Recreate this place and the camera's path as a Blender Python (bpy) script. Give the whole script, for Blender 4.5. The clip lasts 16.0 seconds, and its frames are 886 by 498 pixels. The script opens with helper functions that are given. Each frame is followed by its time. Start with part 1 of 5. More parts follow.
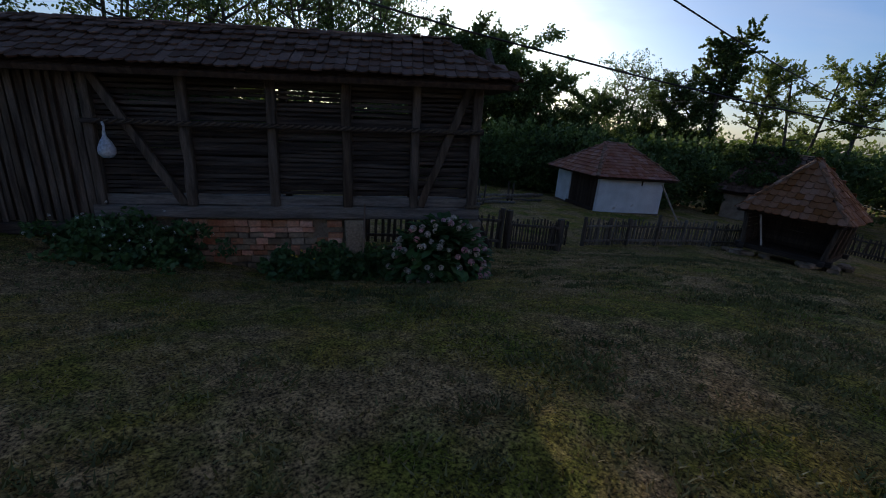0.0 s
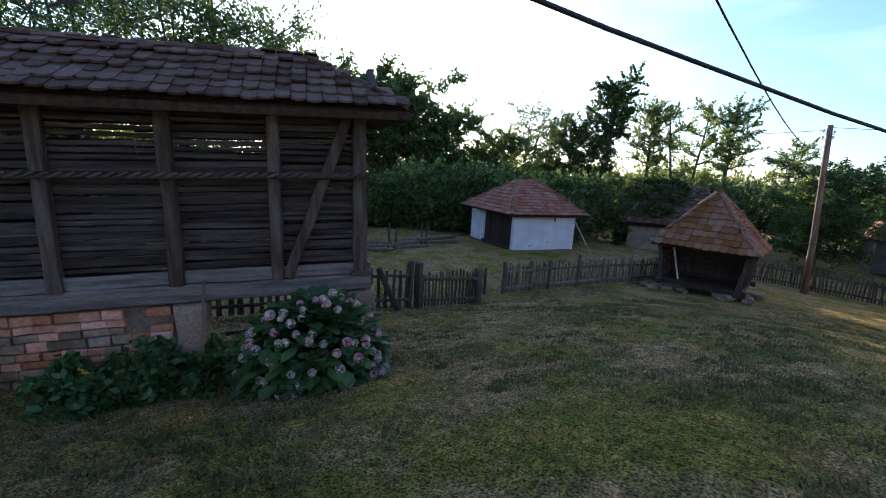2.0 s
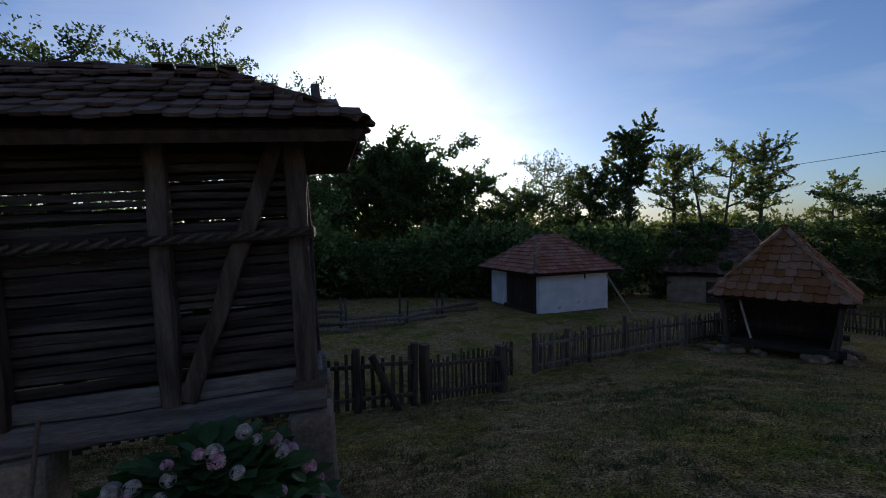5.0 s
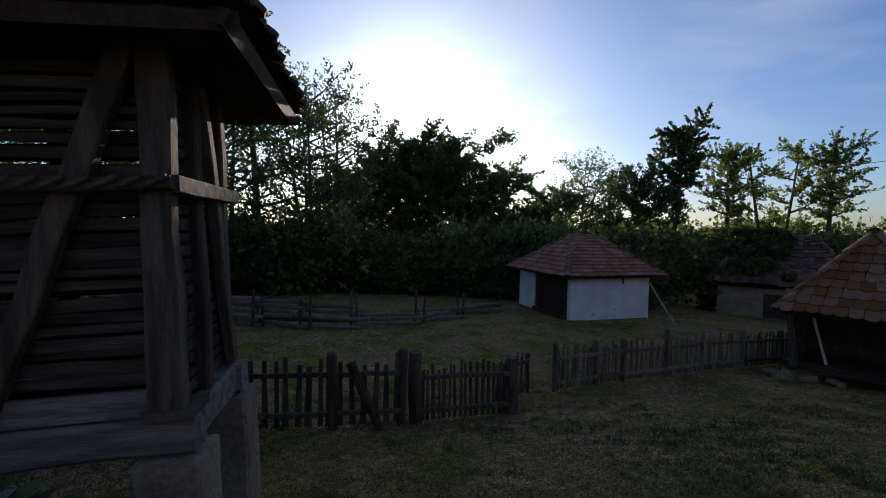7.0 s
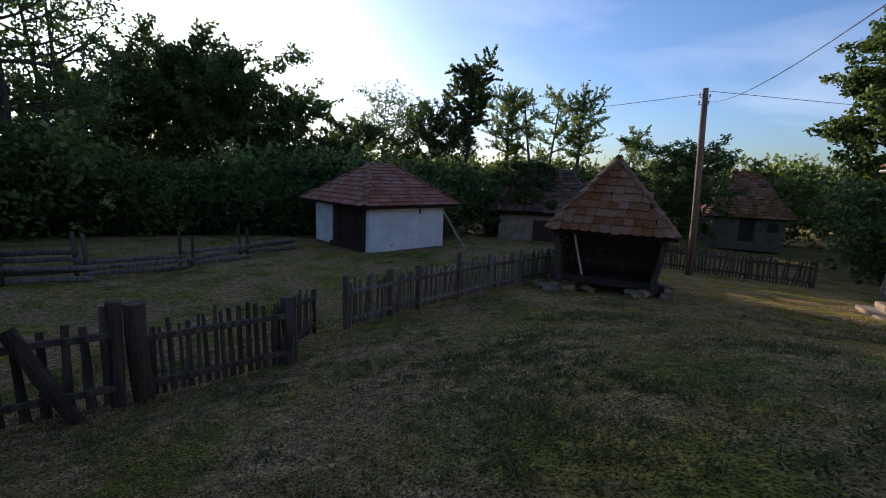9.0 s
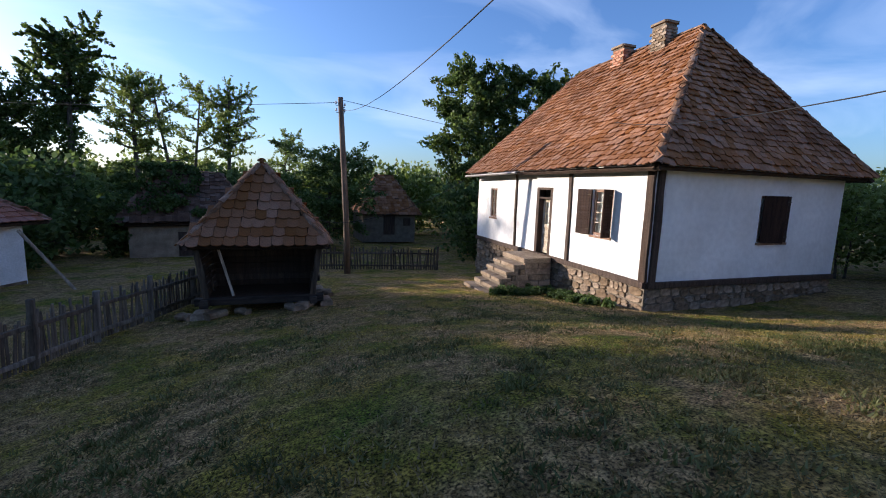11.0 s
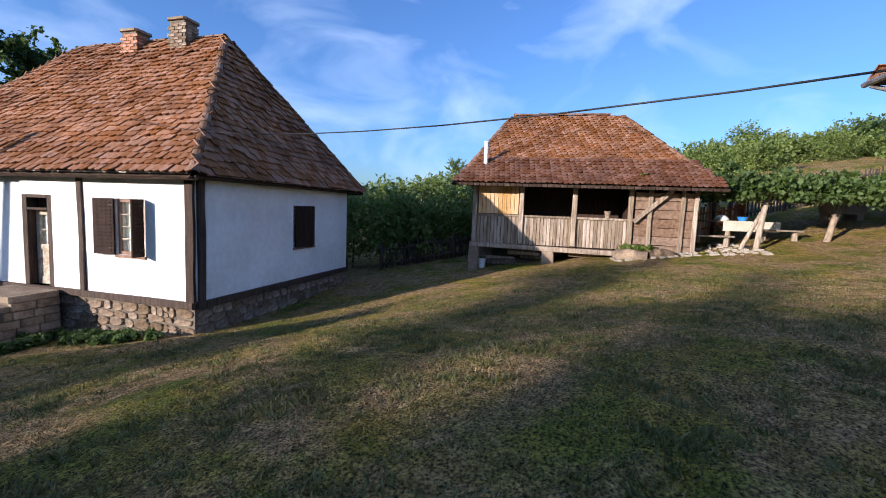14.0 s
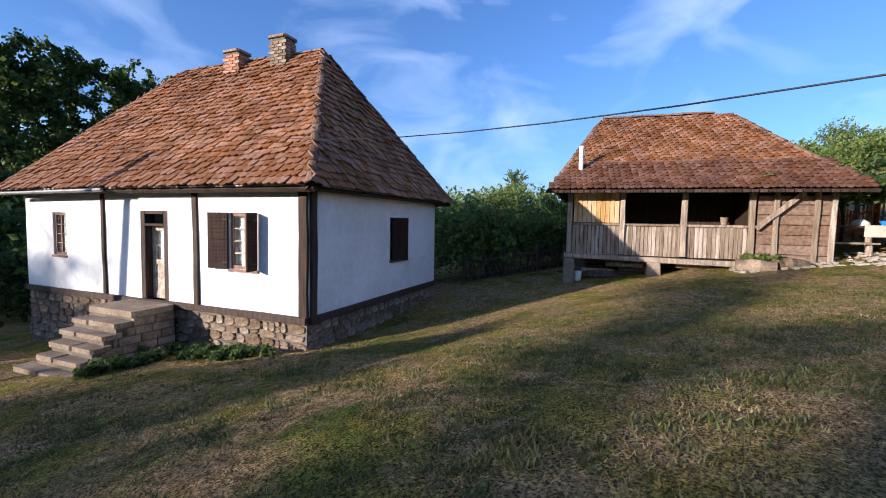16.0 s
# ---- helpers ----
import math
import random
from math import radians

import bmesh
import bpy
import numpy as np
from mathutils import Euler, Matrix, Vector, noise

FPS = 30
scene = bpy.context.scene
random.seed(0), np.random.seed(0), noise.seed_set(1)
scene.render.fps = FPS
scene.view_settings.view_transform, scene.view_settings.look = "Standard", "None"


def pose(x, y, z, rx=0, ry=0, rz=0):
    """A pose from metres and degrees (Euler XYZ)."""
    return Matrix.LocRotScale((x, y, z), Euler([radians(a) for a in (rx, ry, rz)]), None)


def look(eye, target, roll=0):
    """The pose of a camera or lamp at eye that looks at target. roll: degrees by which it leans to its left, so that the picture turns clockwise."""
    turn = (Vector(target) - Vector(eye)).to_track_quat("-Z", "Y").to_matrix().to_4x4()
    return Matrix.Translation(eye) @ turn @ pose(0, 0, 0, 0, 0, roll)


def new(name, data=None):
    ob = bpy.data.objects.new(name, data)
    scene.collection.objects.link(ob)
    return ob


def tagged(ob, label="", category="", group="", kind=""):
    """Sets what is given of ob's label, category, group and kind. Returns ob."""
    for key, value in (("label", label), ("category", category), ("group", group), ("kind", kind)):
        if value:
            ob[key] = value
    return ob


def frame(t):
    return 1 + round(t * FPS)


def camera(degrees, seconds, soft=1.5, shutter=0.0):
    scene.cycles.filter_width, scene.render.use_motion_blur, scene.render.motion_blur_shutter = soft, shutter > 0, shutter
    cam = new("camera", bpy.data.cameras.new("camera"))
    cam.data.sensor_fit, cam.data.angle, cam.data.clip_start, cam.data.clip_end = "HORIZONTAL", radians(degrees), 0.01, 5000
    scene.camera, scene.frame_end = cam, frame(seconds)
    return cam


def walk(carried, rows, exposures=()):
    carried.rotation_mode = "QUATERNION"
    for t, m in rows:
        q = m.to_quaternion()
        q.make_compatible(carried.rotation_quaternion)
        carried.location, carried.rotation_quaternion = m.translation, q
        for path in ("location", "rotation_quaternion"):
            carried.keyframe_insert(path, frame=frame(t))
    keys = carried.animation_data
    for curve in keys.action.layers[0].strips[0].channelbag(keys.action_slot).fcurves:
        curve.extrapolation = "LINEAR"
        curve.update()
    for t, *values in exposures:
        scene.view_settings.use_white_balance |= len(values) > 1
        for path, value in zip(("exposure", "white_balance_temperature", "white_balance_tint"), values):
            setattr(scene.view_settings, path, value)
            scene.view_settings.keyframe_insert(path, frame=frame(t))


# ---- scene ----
cam = camera(91.01, 16.0, soft=1.0)
EXPO = [(0, -0.25, 6500, 17), (0.7, 0.5, 6500, 17), (1.5, 1.38, 6600, 17), (2.4, 1.35, 6600, 17), (3.2, 0.4, 6400, 17), (5.3, -0.2, 6700, 18), (7.5, -0.05, 6800, 18), (9.2, 0.5, 6700, 18), (11.3, 0.7, 6200, 17), (12.5, 0.74, 5950, 17), (16, 0.74, 5950, 17)]
PATH = [
    (0, (-4.231, -14.639, 2.599), (-5.708, -13.417, 2.026), 5.1),
    (0.5, (-4.488, -14.242, 2.556), (-5.935, -13.015, 1.922), 5.2),
    (1, (-4.796, -13.690, 2.578), (-6.170, -12.379, 1.951), 4.6),
    (1.5, (-5.157, -13.275, 2.595), (-6.461, -11.850, 2.077), 4.5),
    (2, (-5.412, -13.003, 2.609), (-6.680, -11.503, 2.233), 3.7),
    (2.5, (-5.622, -12.731, 2.539), (-6.948, -11.250, 2.324), 0.9),
    (3, (-5.842, -12.447, 2.505), (-7.173, -10.960, 2.376), -5.0),
    (3.2, (-5.915, -12.387, 2.504), (-7.211, -10.868, 2.385), -4.6),
    (5.3, (-6.640, -10.981, 2.354), (-8.035, -9.550, 2.280), -0.0),
    (5.5, (-6.690, -10.836, 2.315), (-8.113, -9.432, 2.255), -0.0),
    (6, (-6.760, -10.466, 2.250), (-8.228, -9.108, 2.235), 0.4),
    (6.5, (-6.862, -10.147, 2.207), (-8.347, -8.808, 2.217), 0.9),
    (7, (-7.114, -9.787, 2.192), (-8.605, -8.457, 2.106), 1.2),
    (7.5, (-7.373, -9.330, 2.035), (-8.832, -7.986, 1.780), 0.5),
    (8, (-7.597, -8.970, 1.928), (-8.965, -7.550, 1.588), 0.9),
    (8.5, (-7.754, -8.765, 1.842), (-8.939, -7.195, 1.478), 2.4),
    (9, (-7.620, -8.491, 1.793), (-8.382, -6.674, 1.452), 2.3),
    (9.2, (-7.545, -8.351, 1.799), (-8.096, -6.457, 1.468), 2.3),
    (11.3, (-7.227, -7.296, 1.913), (-6.275, -5.555, 1.665), 2.8),
    (11.5, (-7.184, -7.257, 1.890), (-5.986, -5.672, 1.652), 3.6),
    (12, (-7.051, -7.257, 1.926), (-5.343, -6.245, 1.688), 4.0),
    (12.5, (-7.000, -7.543, 1.976), (-5.124, -6.886, 1.756), 3.4),
    (13, (-6.877, -7.461, 1.994), (-4.965, -6.906, 1.808), 2.6),
    (13.5, (-6.846, -7.253, 2.033), (-4.934, -6.699, 1.845), 3.4),
    (14, (-6.883, -6.951, 2.026), (-4.963, -6.423, 1.846), 2.2),
    (14.5, (-6.924, -6.521, 1.991), (-5.006, -5.987, 1.802), -0.4),
    (15, (-6.831, -6.055, 1.943), (-4.904, -5.537, 1.802), -1.1),
    (15.5, (-6.700, -5.690, 1.935), (-4.782, -5.132, 1.840), -0.1),
    (16, (-6.720, -5.472, 1.893), (-4.866, -4.731, 1.769), 1.1),
]
walk(cam, [(t, look(eye, target, roll)) for t, eye, target, roll in PATH], EXPO)

# ---- light ----
SUN_YAW, SUN_UP = radians(51.6), radians(12.1)
SUN = Vector((-math.sin(SUN_YAW) * math.cos(SUN_UP), math.cos(SUN_YAW) * math.cos(SUN_UP), math.sin(SUN_UP)))
world = bpy.data.worlds.new("world")
scene.world = world
world.use_nodes = True
wn, wl = world.node_tree.nodes, world.node_tree.links
sky = wn.new("ShaderNodeTexSky")
sky.sky_type = "NISHITA"
sky.sun_disc = False
sky.sun_elevation = SUN_UP
sky.sun_rotation = -SUN_YAW
sky.air_density, sky.dust_density, sky.ozone_density = 1.0, 1.3, 3.0
wtc = wn.new("ShaderNodeTexCoord")
wmap = wn.new("ShaderNodeMapping")
wmap.inputs["Rotation"].default_value = (0.2, 0.1, 0.6)
wmap.inputs["Scale"].default_value = (1.0, 2.6, 5.0)
wnoise = wn.new("ShaderNodeTexNoise")
wnoise.inputs["Scale"].default_value = 1.6
wnoise.inputs["Detail"].default_value = 7.0
wnoise.inputs["Distortion"].default_value = 0.7
wramp = wn.new("ShaderNodeValToRGB")
wramp.color_ramp.elements[0].position, wramp.color_ramp.elements[0].color = 0.46, (0, 0, 0, 1)
wramp.color_ramp.elements[1].position, wramp.color_ramp.elements[1].color = 0.8, (0.55, 0.55, 0.55, 1)
wmix = wn.new("ShaderNodeMixRGB")
wmix.inputs[2].default_value = (6.0, 5.8, 5.6, 1)
wl.new(wtc.outputs["Generated"], wmap.inputs["Vector"])
wl.new(wmap.outputs["Vector"], wnoise.inputs["Vector"])
wl.new(wnoise.outputs["Fac"], wramp.inputs["Fac"])
wl.new(wramp.outputs["Color"], wmix.inputs[0])
wl.new(sky.outputs["Color"], wmix.inputs[1])
wtint = wn.new("ShaderNodeMixRGB")
wtint.blend_type, wtint.inputs[0].default_value = "MULTIPLY", 1.0
wtint.inputs[2].default_value = (0.73, 0.925, 1.2, 1)
wl.new(wmix.outputs["Color"], wtint.inputs[1])
wl.new(wtint.outputs["Color"], wn["Background"].inputs["Color"])
wn["Background"].inputs["Strength"].default_value = 0.13
sun_data = bpy.data.lights.new("sun", "SUN")
sun_data.energy, sun_data.angle, sun_data.color = 5.0, radians(0.55), (1.0, 0.88, 0.72)
sun = new("sun", sun_data)
sun.matrix_world = look(SUN * 60, (0, 0, 0))


# ---- materials ----
def mat(name, a, b, scale=4.0, rough=0.8, bump=0.3, fine=40.0, stretch=(1, 1, 1), pieces="", spread=0.35, third=None, metal=0.0, translucent=0.0, vary=(0.72, 1.25)):
    """Two base colours in broad patches, fine grain and relief; pieces: 'object' or 'island' varies piece by piece."""
    m = bpy.data.materials.new(name)
    m.use_nodes = True
    n, l = m.node_tree.nodes, m.node_tree.links
    p = n["Principled BSDF"]
    tc, mp = n.new("ShaderNodeTexCoord"), n.new("ShaderNodeMapping")
    mp.inputs["Scale"].default_value = stretch
    l.new(tc.outputs["Object"], mp.inputs["Vector"])
    n1, n2 = n.new("ShaderNodeTexNoise"), n.new("ShaderNodeTexNoise")
    n1.inputs["Scale"].default_value, n1.inputs["Detail"].default_value = scale, 5.0
    n2.inputs["Scale"].default_value, n2.inputs["Detail"].default_value = fine, 3.0
    for k in (n1, n2):
        l.new(mp.outputs["Vector"], k.inputs["Vector"])
    r = n.new("ShaderNodeValToRGB")
    r.color_ramp.elements[0].position, r.color_ramp.elements[0].color = 0.35, (*a, 1)
    r.color_ramp.elements[1].position, r.color_ramp.elements[1].color = 0.65, (*b, 1)
    if third:
        e = r.color_ramp.elements.new(0.74)
        e.color = (*third, 1)
    l.new(n1.outputs["Fac"], r.inputs["Fac"])
    col = r.outputs["Color"]
    g = n.new("ShaderNodeMapRange")
    g.inputs["From Min"].default_value, g.inputs["From Max"].default_value = 0.3, 0.7
    g.inputs["To Min"].default_value, g.inputs["To Max"].default_value = vary
    l.new(n2.outputs["Fac"], g.inputs["Value"])
    mul = n.new("ShaderNodeMixRGB")
    mul.blend_type, mul.inputs[0].default_value = "MULTIPLY", 1.0
    l.new(col, mul.inputs[1])
    l.new(g.outputs["Result"], mul.inputs[2])
    col = mul.outputs["Color"]
    if pieces:
        src = n.new("ShaderNodeObjectInfo" if pieces == "object" else "ShaderNodeNewGeometry")
        rnd = src.outputs["Random" if pieces == "object" else "Random Per Island"]
        v = n.new("ShaderNodeMapRange")
        v.inputs["To Min"].default_value, v.inputs["To Max"].default_value = 1 - spread, 1 + spread
        l.new(rnd, v.inputs["Value"])
        h = n.new("ShaderNodeHueSaturation")
        l.new(col, h.inputs["Color"])
        l.new(v.outputs["Result"], h.inputs["Value"])
        v2 = n.new("ShaderNodeMapRange")
        v2.inputs["To Min"].default_value, v2.inputs["To Max"].default_value = 1.12, 0.8
        l.new(rnd, v2.inputs["Value"])
        l.new(v2.outputs["Result"], h.inputs["Saturation"])
        col = h.outputs["Color"]
    l.new(col, p.inputs["Base Color"])
    p.inputs["Roughness"].default_value, p.inputs["Metallic"].default_value = rough, metal
    p.inputs["Specular IOR Level"].default_value = 0.3
    if bump:
        add = n.new("ShaderNodeMath")
        add.operation = "ADD"
        l.new(n1.outputs["Fac"], add.inputs[0])
        l.new(n2.outputs["Fac"], add.inputs[1])
        bp = n.new("ShaderNodeBump")
        bp.inputs["Strength"].default_value, bp.inputs["Distance"].default_value = bump, 0.02
        l.new(add.outputs["Value"], bp.inputs["Height"])
        l.new(bp.outputs["Normal"], p.inputs["Normal"])
    if translucent:
        t, mx = n.new("ShaderNodeBsdfTranslucent"), n.new("ShaderNodeMixShader")
        l.new(col, t.inputs["Color"])
        mx.inputs[0].default_value = translucent
        l.new(p.outputs[0], mx.inputs[1])
        l.new(t.outputs[0], mx.inputs[2])
        l.new(mx.outputs[0], n["Material Output"].inputs["Surface"])
    return m


LIME = mat("limewash", (0.72, 0.7, 0.67), (0.84, 0.83, 0.81), 0.9, 0.92, 0.75, 7, vary=(0.93, 1.04))
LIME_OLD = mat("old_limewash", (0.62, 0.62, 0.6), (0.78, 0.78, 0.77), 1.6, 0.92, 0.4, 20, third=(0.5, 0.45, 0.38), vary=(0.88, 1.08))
TIMBER = mat("grey_timber", (0.04, 0.028, 0.019), (0.11, 0.083, 0.061), 3.0, 0.85, 0.5, 22, (5, 5, 0.5), "object", 0.25)
TIMBER_H = mat("grey_timber_lengthwise", (0.02, 0.014, 0.011), (0.07, 0.055, 0.044), 3.0, 0.85, 0.5, 22, (0.5, 5, 5), "object", 0.3)
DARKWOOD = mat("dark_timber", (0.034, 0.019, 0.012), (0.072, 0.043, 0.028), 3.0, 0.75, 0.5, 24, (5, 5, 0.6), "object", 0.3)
SHUTTER = mat("brown_shutter_wood", (0.02, 0.009, 0.006), (0.042, 0.02, 0.012), 3.0, 0.88, 0.3, 24, (5, 5, 0.6), "object", 0.2)
FRAMEWOOD = mat("red_brown_frame_wood", (0.2, 0.11, 0.07), (0.3, 0.19, 0.13), 4.0, 0.7, 0.3, 24, (4, 4, 0.7))
OLDPAINT = mat("peeling_cream_paint", (0.34, 0.27, 0.19), (0.55, 0.5, 0.4), 7.0, 0.7, 0.4, 30)
FENCEWOOD = mat("brown_grey_split_wood", (0.085, 0.066, 0.05), (0.19, 0.155, 0.12), 3.0, 0.85, 0.5, 22, (5, 5, 0.5), "object", 0.4)
# pale grey sill timber; light falling on its top is put into the colour
SILLWOOD = mat("toplit_grey_sill_timber", (0.095, 0.084, 0.075), (0.2, 0.18, 0.162), 3.0, 0.85, 0.5, 22, (0.5, 5, 5), "object", 0.2)
PALEWOOD = mat("weathered_pale_boards", (0.22, 0.16, 0.11), (0.42, 0.335, 0.25), 3.0, 0.85, 0.5, 22, (5, 5, 0.5), "object", 0.3)
FRESHWOOD = mat("fresh_orange_boards", (0.5, 0.29, 0.12), (0.66, 0.44, 0.21), 3.0, 0.8, 0.4, 20, (5, 5, 0.5), "object", 0.2)
REDWOOD = mat("reddish_log_wall", (0.15, 0.085, 0.052), (0.27, 0.18, 0.12), 2.0, 0.8, 0.5, 16, (5, 0.6, 5), "object", 0.2)
ORANGE = mat("orange_painted_pickets", (0.5, 0.13, 0.05), (0.62, 0.2, 0.08), 4.0, 0.7, 0.3, 22, (3, 3, 0.6), "object", 0.2)
TILE = mat("clay_roof_tile", (0.185, 0.075, 0.03), (0.325, 0.138, 0.056), 1.3, 0.85, 0.4, 30, pieces="island", spread=0.26, third=(0.13, 0.08, 0.055))
TILE_P = mat("clay_roof_tile_piece", (0.185, 0.075, 0.03), (0.325, 0.138, 0.056), 1.3, 0.85, 0.4, 30, pieces="object", spread=0.26, third=(0.13, 0.08, 0.055))
TILE_SKIRT = mat("dark_red_roof_tile", (0.115, 0.046, 0.024), (0.19, 0.078, 0.038), 1.3, 0.85, 0.4, 30, pieces="island", spread=0.3)
TILE_RED = mat("newer_red_tile", (0.27, 0.09, 0.0525), (0.3375, 0.135, 0.075), 1.5, 0.8, 0.3, 30, pieces="island", spread=0.2)
SHINGLE = mat("mossy_grey_tile", (0.085, 0.048, 0.033), (0.15, 0.085, 0.058), 2.5, 0.9, 0.6, 30, pieces="island", spread=0.4, third=(0.14, 0.135, 0.105))
SHINGLE_P = mat("mossy_grey_tile_piece", (0.085, 0.048, 0.033), (0.15, 0.085, 0.058), 2.5, 0.9, 0.6, 30, pieces="object", spread=0.4, third=(0.14, 0.135, 0.105))
RIDGE = mat("lichen_ridge_tile", (0.16, 0.078, 0.042), (0.23, 0.13, 0.078), 6.0, 0.9, 0.5, 30, pieces="object", spread=0.3, third=(0.25, 0.2, 0.15))
STONE = mat("rubble_stone", (0.15, 0.104, 0.066), (0.33, 0.24, 0.16), 3.0, 0.9, 0.7, 18, pieces="object", spread=0.35)
MORTAR = mat("earth_mortar", (0.128, 0.104, 0.08), (0.192, 0.16, 0.12), 3.0, 0.95, 0.6, 30)
CONCRETE = mat("rough_concrete", (0.2, 0.145, 0.098), (0.31, 0.24, 0.17), 2.5, 0.9, 0.5, 28)
BRICK = mat("old_brick", (0.42, 0.16, 0.09), (0.5, 0.27, 0.17), 4.0, 0.9, 0.5, 24, pieces="object", spread=0.35, third=(0.5, 0.42, 0.34))
BARK = mat("bark", (0.06, 0.048, 0.037), (0.12, 0.1, 0.08), 3.0, 0.95, 0.8, 14, (4, 4, 0.7))
POLEWOOD = mat("tarred_pole_wood", (0.1, 0.065, 0.045), (0.2, 0.14, 0.1), 2.0, 0.8, 0.4, 24, (5, 5, 0.4))
LEAF = mat("leaf_green", (0.062, 0.108, 0.028), (0.125, 0.19, 0.046), 0.5, 0.55, 0.0, 3.0, pieces="island", spread=0.45, translucent=0.5)
LEAF_LIGHT = mat("leaf_yellow_green", (0.14, 0.2, 0.04), (0.22, 0.28, 0.064), 0.5, 0.55, 0.0, 3.0, pieces="island", spread=0.45, translucent=0.5)
LEAF_DARK = mat("leaf_dark", (0.05, 0.092, 0.022), (0.115, 0.165, 0.036), 0.5, 0.5, 0.0, 3.0, pieces="island", spread=0.5, translucent=0.6)
LEAF_HYD = mat("hydrangea_leaf", (0.04, 0.1, 0.03), (0.07, 0.15, 0.04), 1.5, 0.45, 0.0, 6.0, pieces="island", spread=0.35, translucent=0.3)
PINK = mat("pink_petals", (0.64, 0.26, 0.32), (0.78, 0.48, 0.5), 8.0, 0.6, 0.0, 20, pieces="island", spread=0.2, translucent=0.3)
CREAMP = mat("faded_petals", (0.5, 0.42, 0.36), (0.62, 0.54, 0.46), 8.0, 0.7, 0.0, 20, pieces="island", spread=0.25, translucent=0.3)
YELLOW = mat("yellow_petals", (0.75, 0.5, 0.04), (0.8, 0.58, 0.08), 8.0, 0.6, 0.0, 20)
WHITEP = mat("white_petals", (0.7, 0.7, 0.66), (0.78, 0.78, 0.74), 8.0, 0.6, 0.0, 20)
GRASS = mat("grass_blades", (0.15, 0.13, 0.036), (0.29, 0.19, 0.075), 0.35, 0.6, 0.0, 2.0, pieces="island", spread=0.5, third=(0.27, 0.2, 0.11), translucent=0.25)
TUFT = mat("weed_tuft_blades", (0.075, 0.095, 0.022), (0.16, 0.15, 0.045), 0.6, 0.6, 0.0, 2.0, pieces="island", spread=0.5, translucent=0.3)
TIN = mat("tin_gutter", (0.2, 0.19, 0.18), (0.32, 0.3, 0.28), 5.0, 0.5, 0.2, 30, metal=0.7)
WHITETIN = mat("white_pipe", (0.72, 0.72, 0.7), (0.78, 0.78, 0.76), 5.0, 0.5, 0.1, 30)
RUBBER = mat("black_cable", (0.015, 0.015, 0.016), (0.025, 0.025, 0.027), 8.0, 0.6, 0.0, 40)
BAGM = mat("translucent_bag", (0.6, 0.64, 0.7), (0.7, 0.73, 0.78), 6.0, 0.4, 0.2, 30, translucent=0.4)
CLOTH = mat("cream_tablecloth", (0.66, 0.6, 0.48), (0.74, 0.69, 0.58), 4.0, 0.85, 0.15, 60)
BLUE = mat("blue_plastic", (0.03, 0.2, 0.6), (0.05, 0.26, 0.68), 5.0, 0.4, 0.0, 30)
CURTAIN = mat("white_curtain", (0.66, 0.65, 0.62), (0.76, 0.75, 0.72), 3.0, 0.9, 0.2, 30, (12, 12, 0.6), translucent=0.2)
GRAVEL = mat("pale_gravel", (0.34, 0.29, 0.23), (0.46, 0.41, 0.34), 9.0, 0.95, 0.7, 60)
SOIL = mat("dark_interior_earth", (0.05, 0.04, 0.03), (0.09, 0.07, 0.05), 3.0, 0.95, 0.5, 30)
BRASS = mat("dull_brass", (0.3, 0.24, 0.12), (0.4, 0.32, 0.18), 8.0, 0.45, 0.1, 40, metal=0.9)
GLASS = bpy.data.materials.new("window_glass")
GLASS.use_nodes = True
gp = GLASS.node_tree.nodes["Principled BSDF"]
gp.inputs["Base Color"].default_value = (0.9, 0.95, 0.95, 1)
gp.inputs["Roughness"].default_value = 0.03
gp.inputs["Transmission Weight"].default_value = 1.0


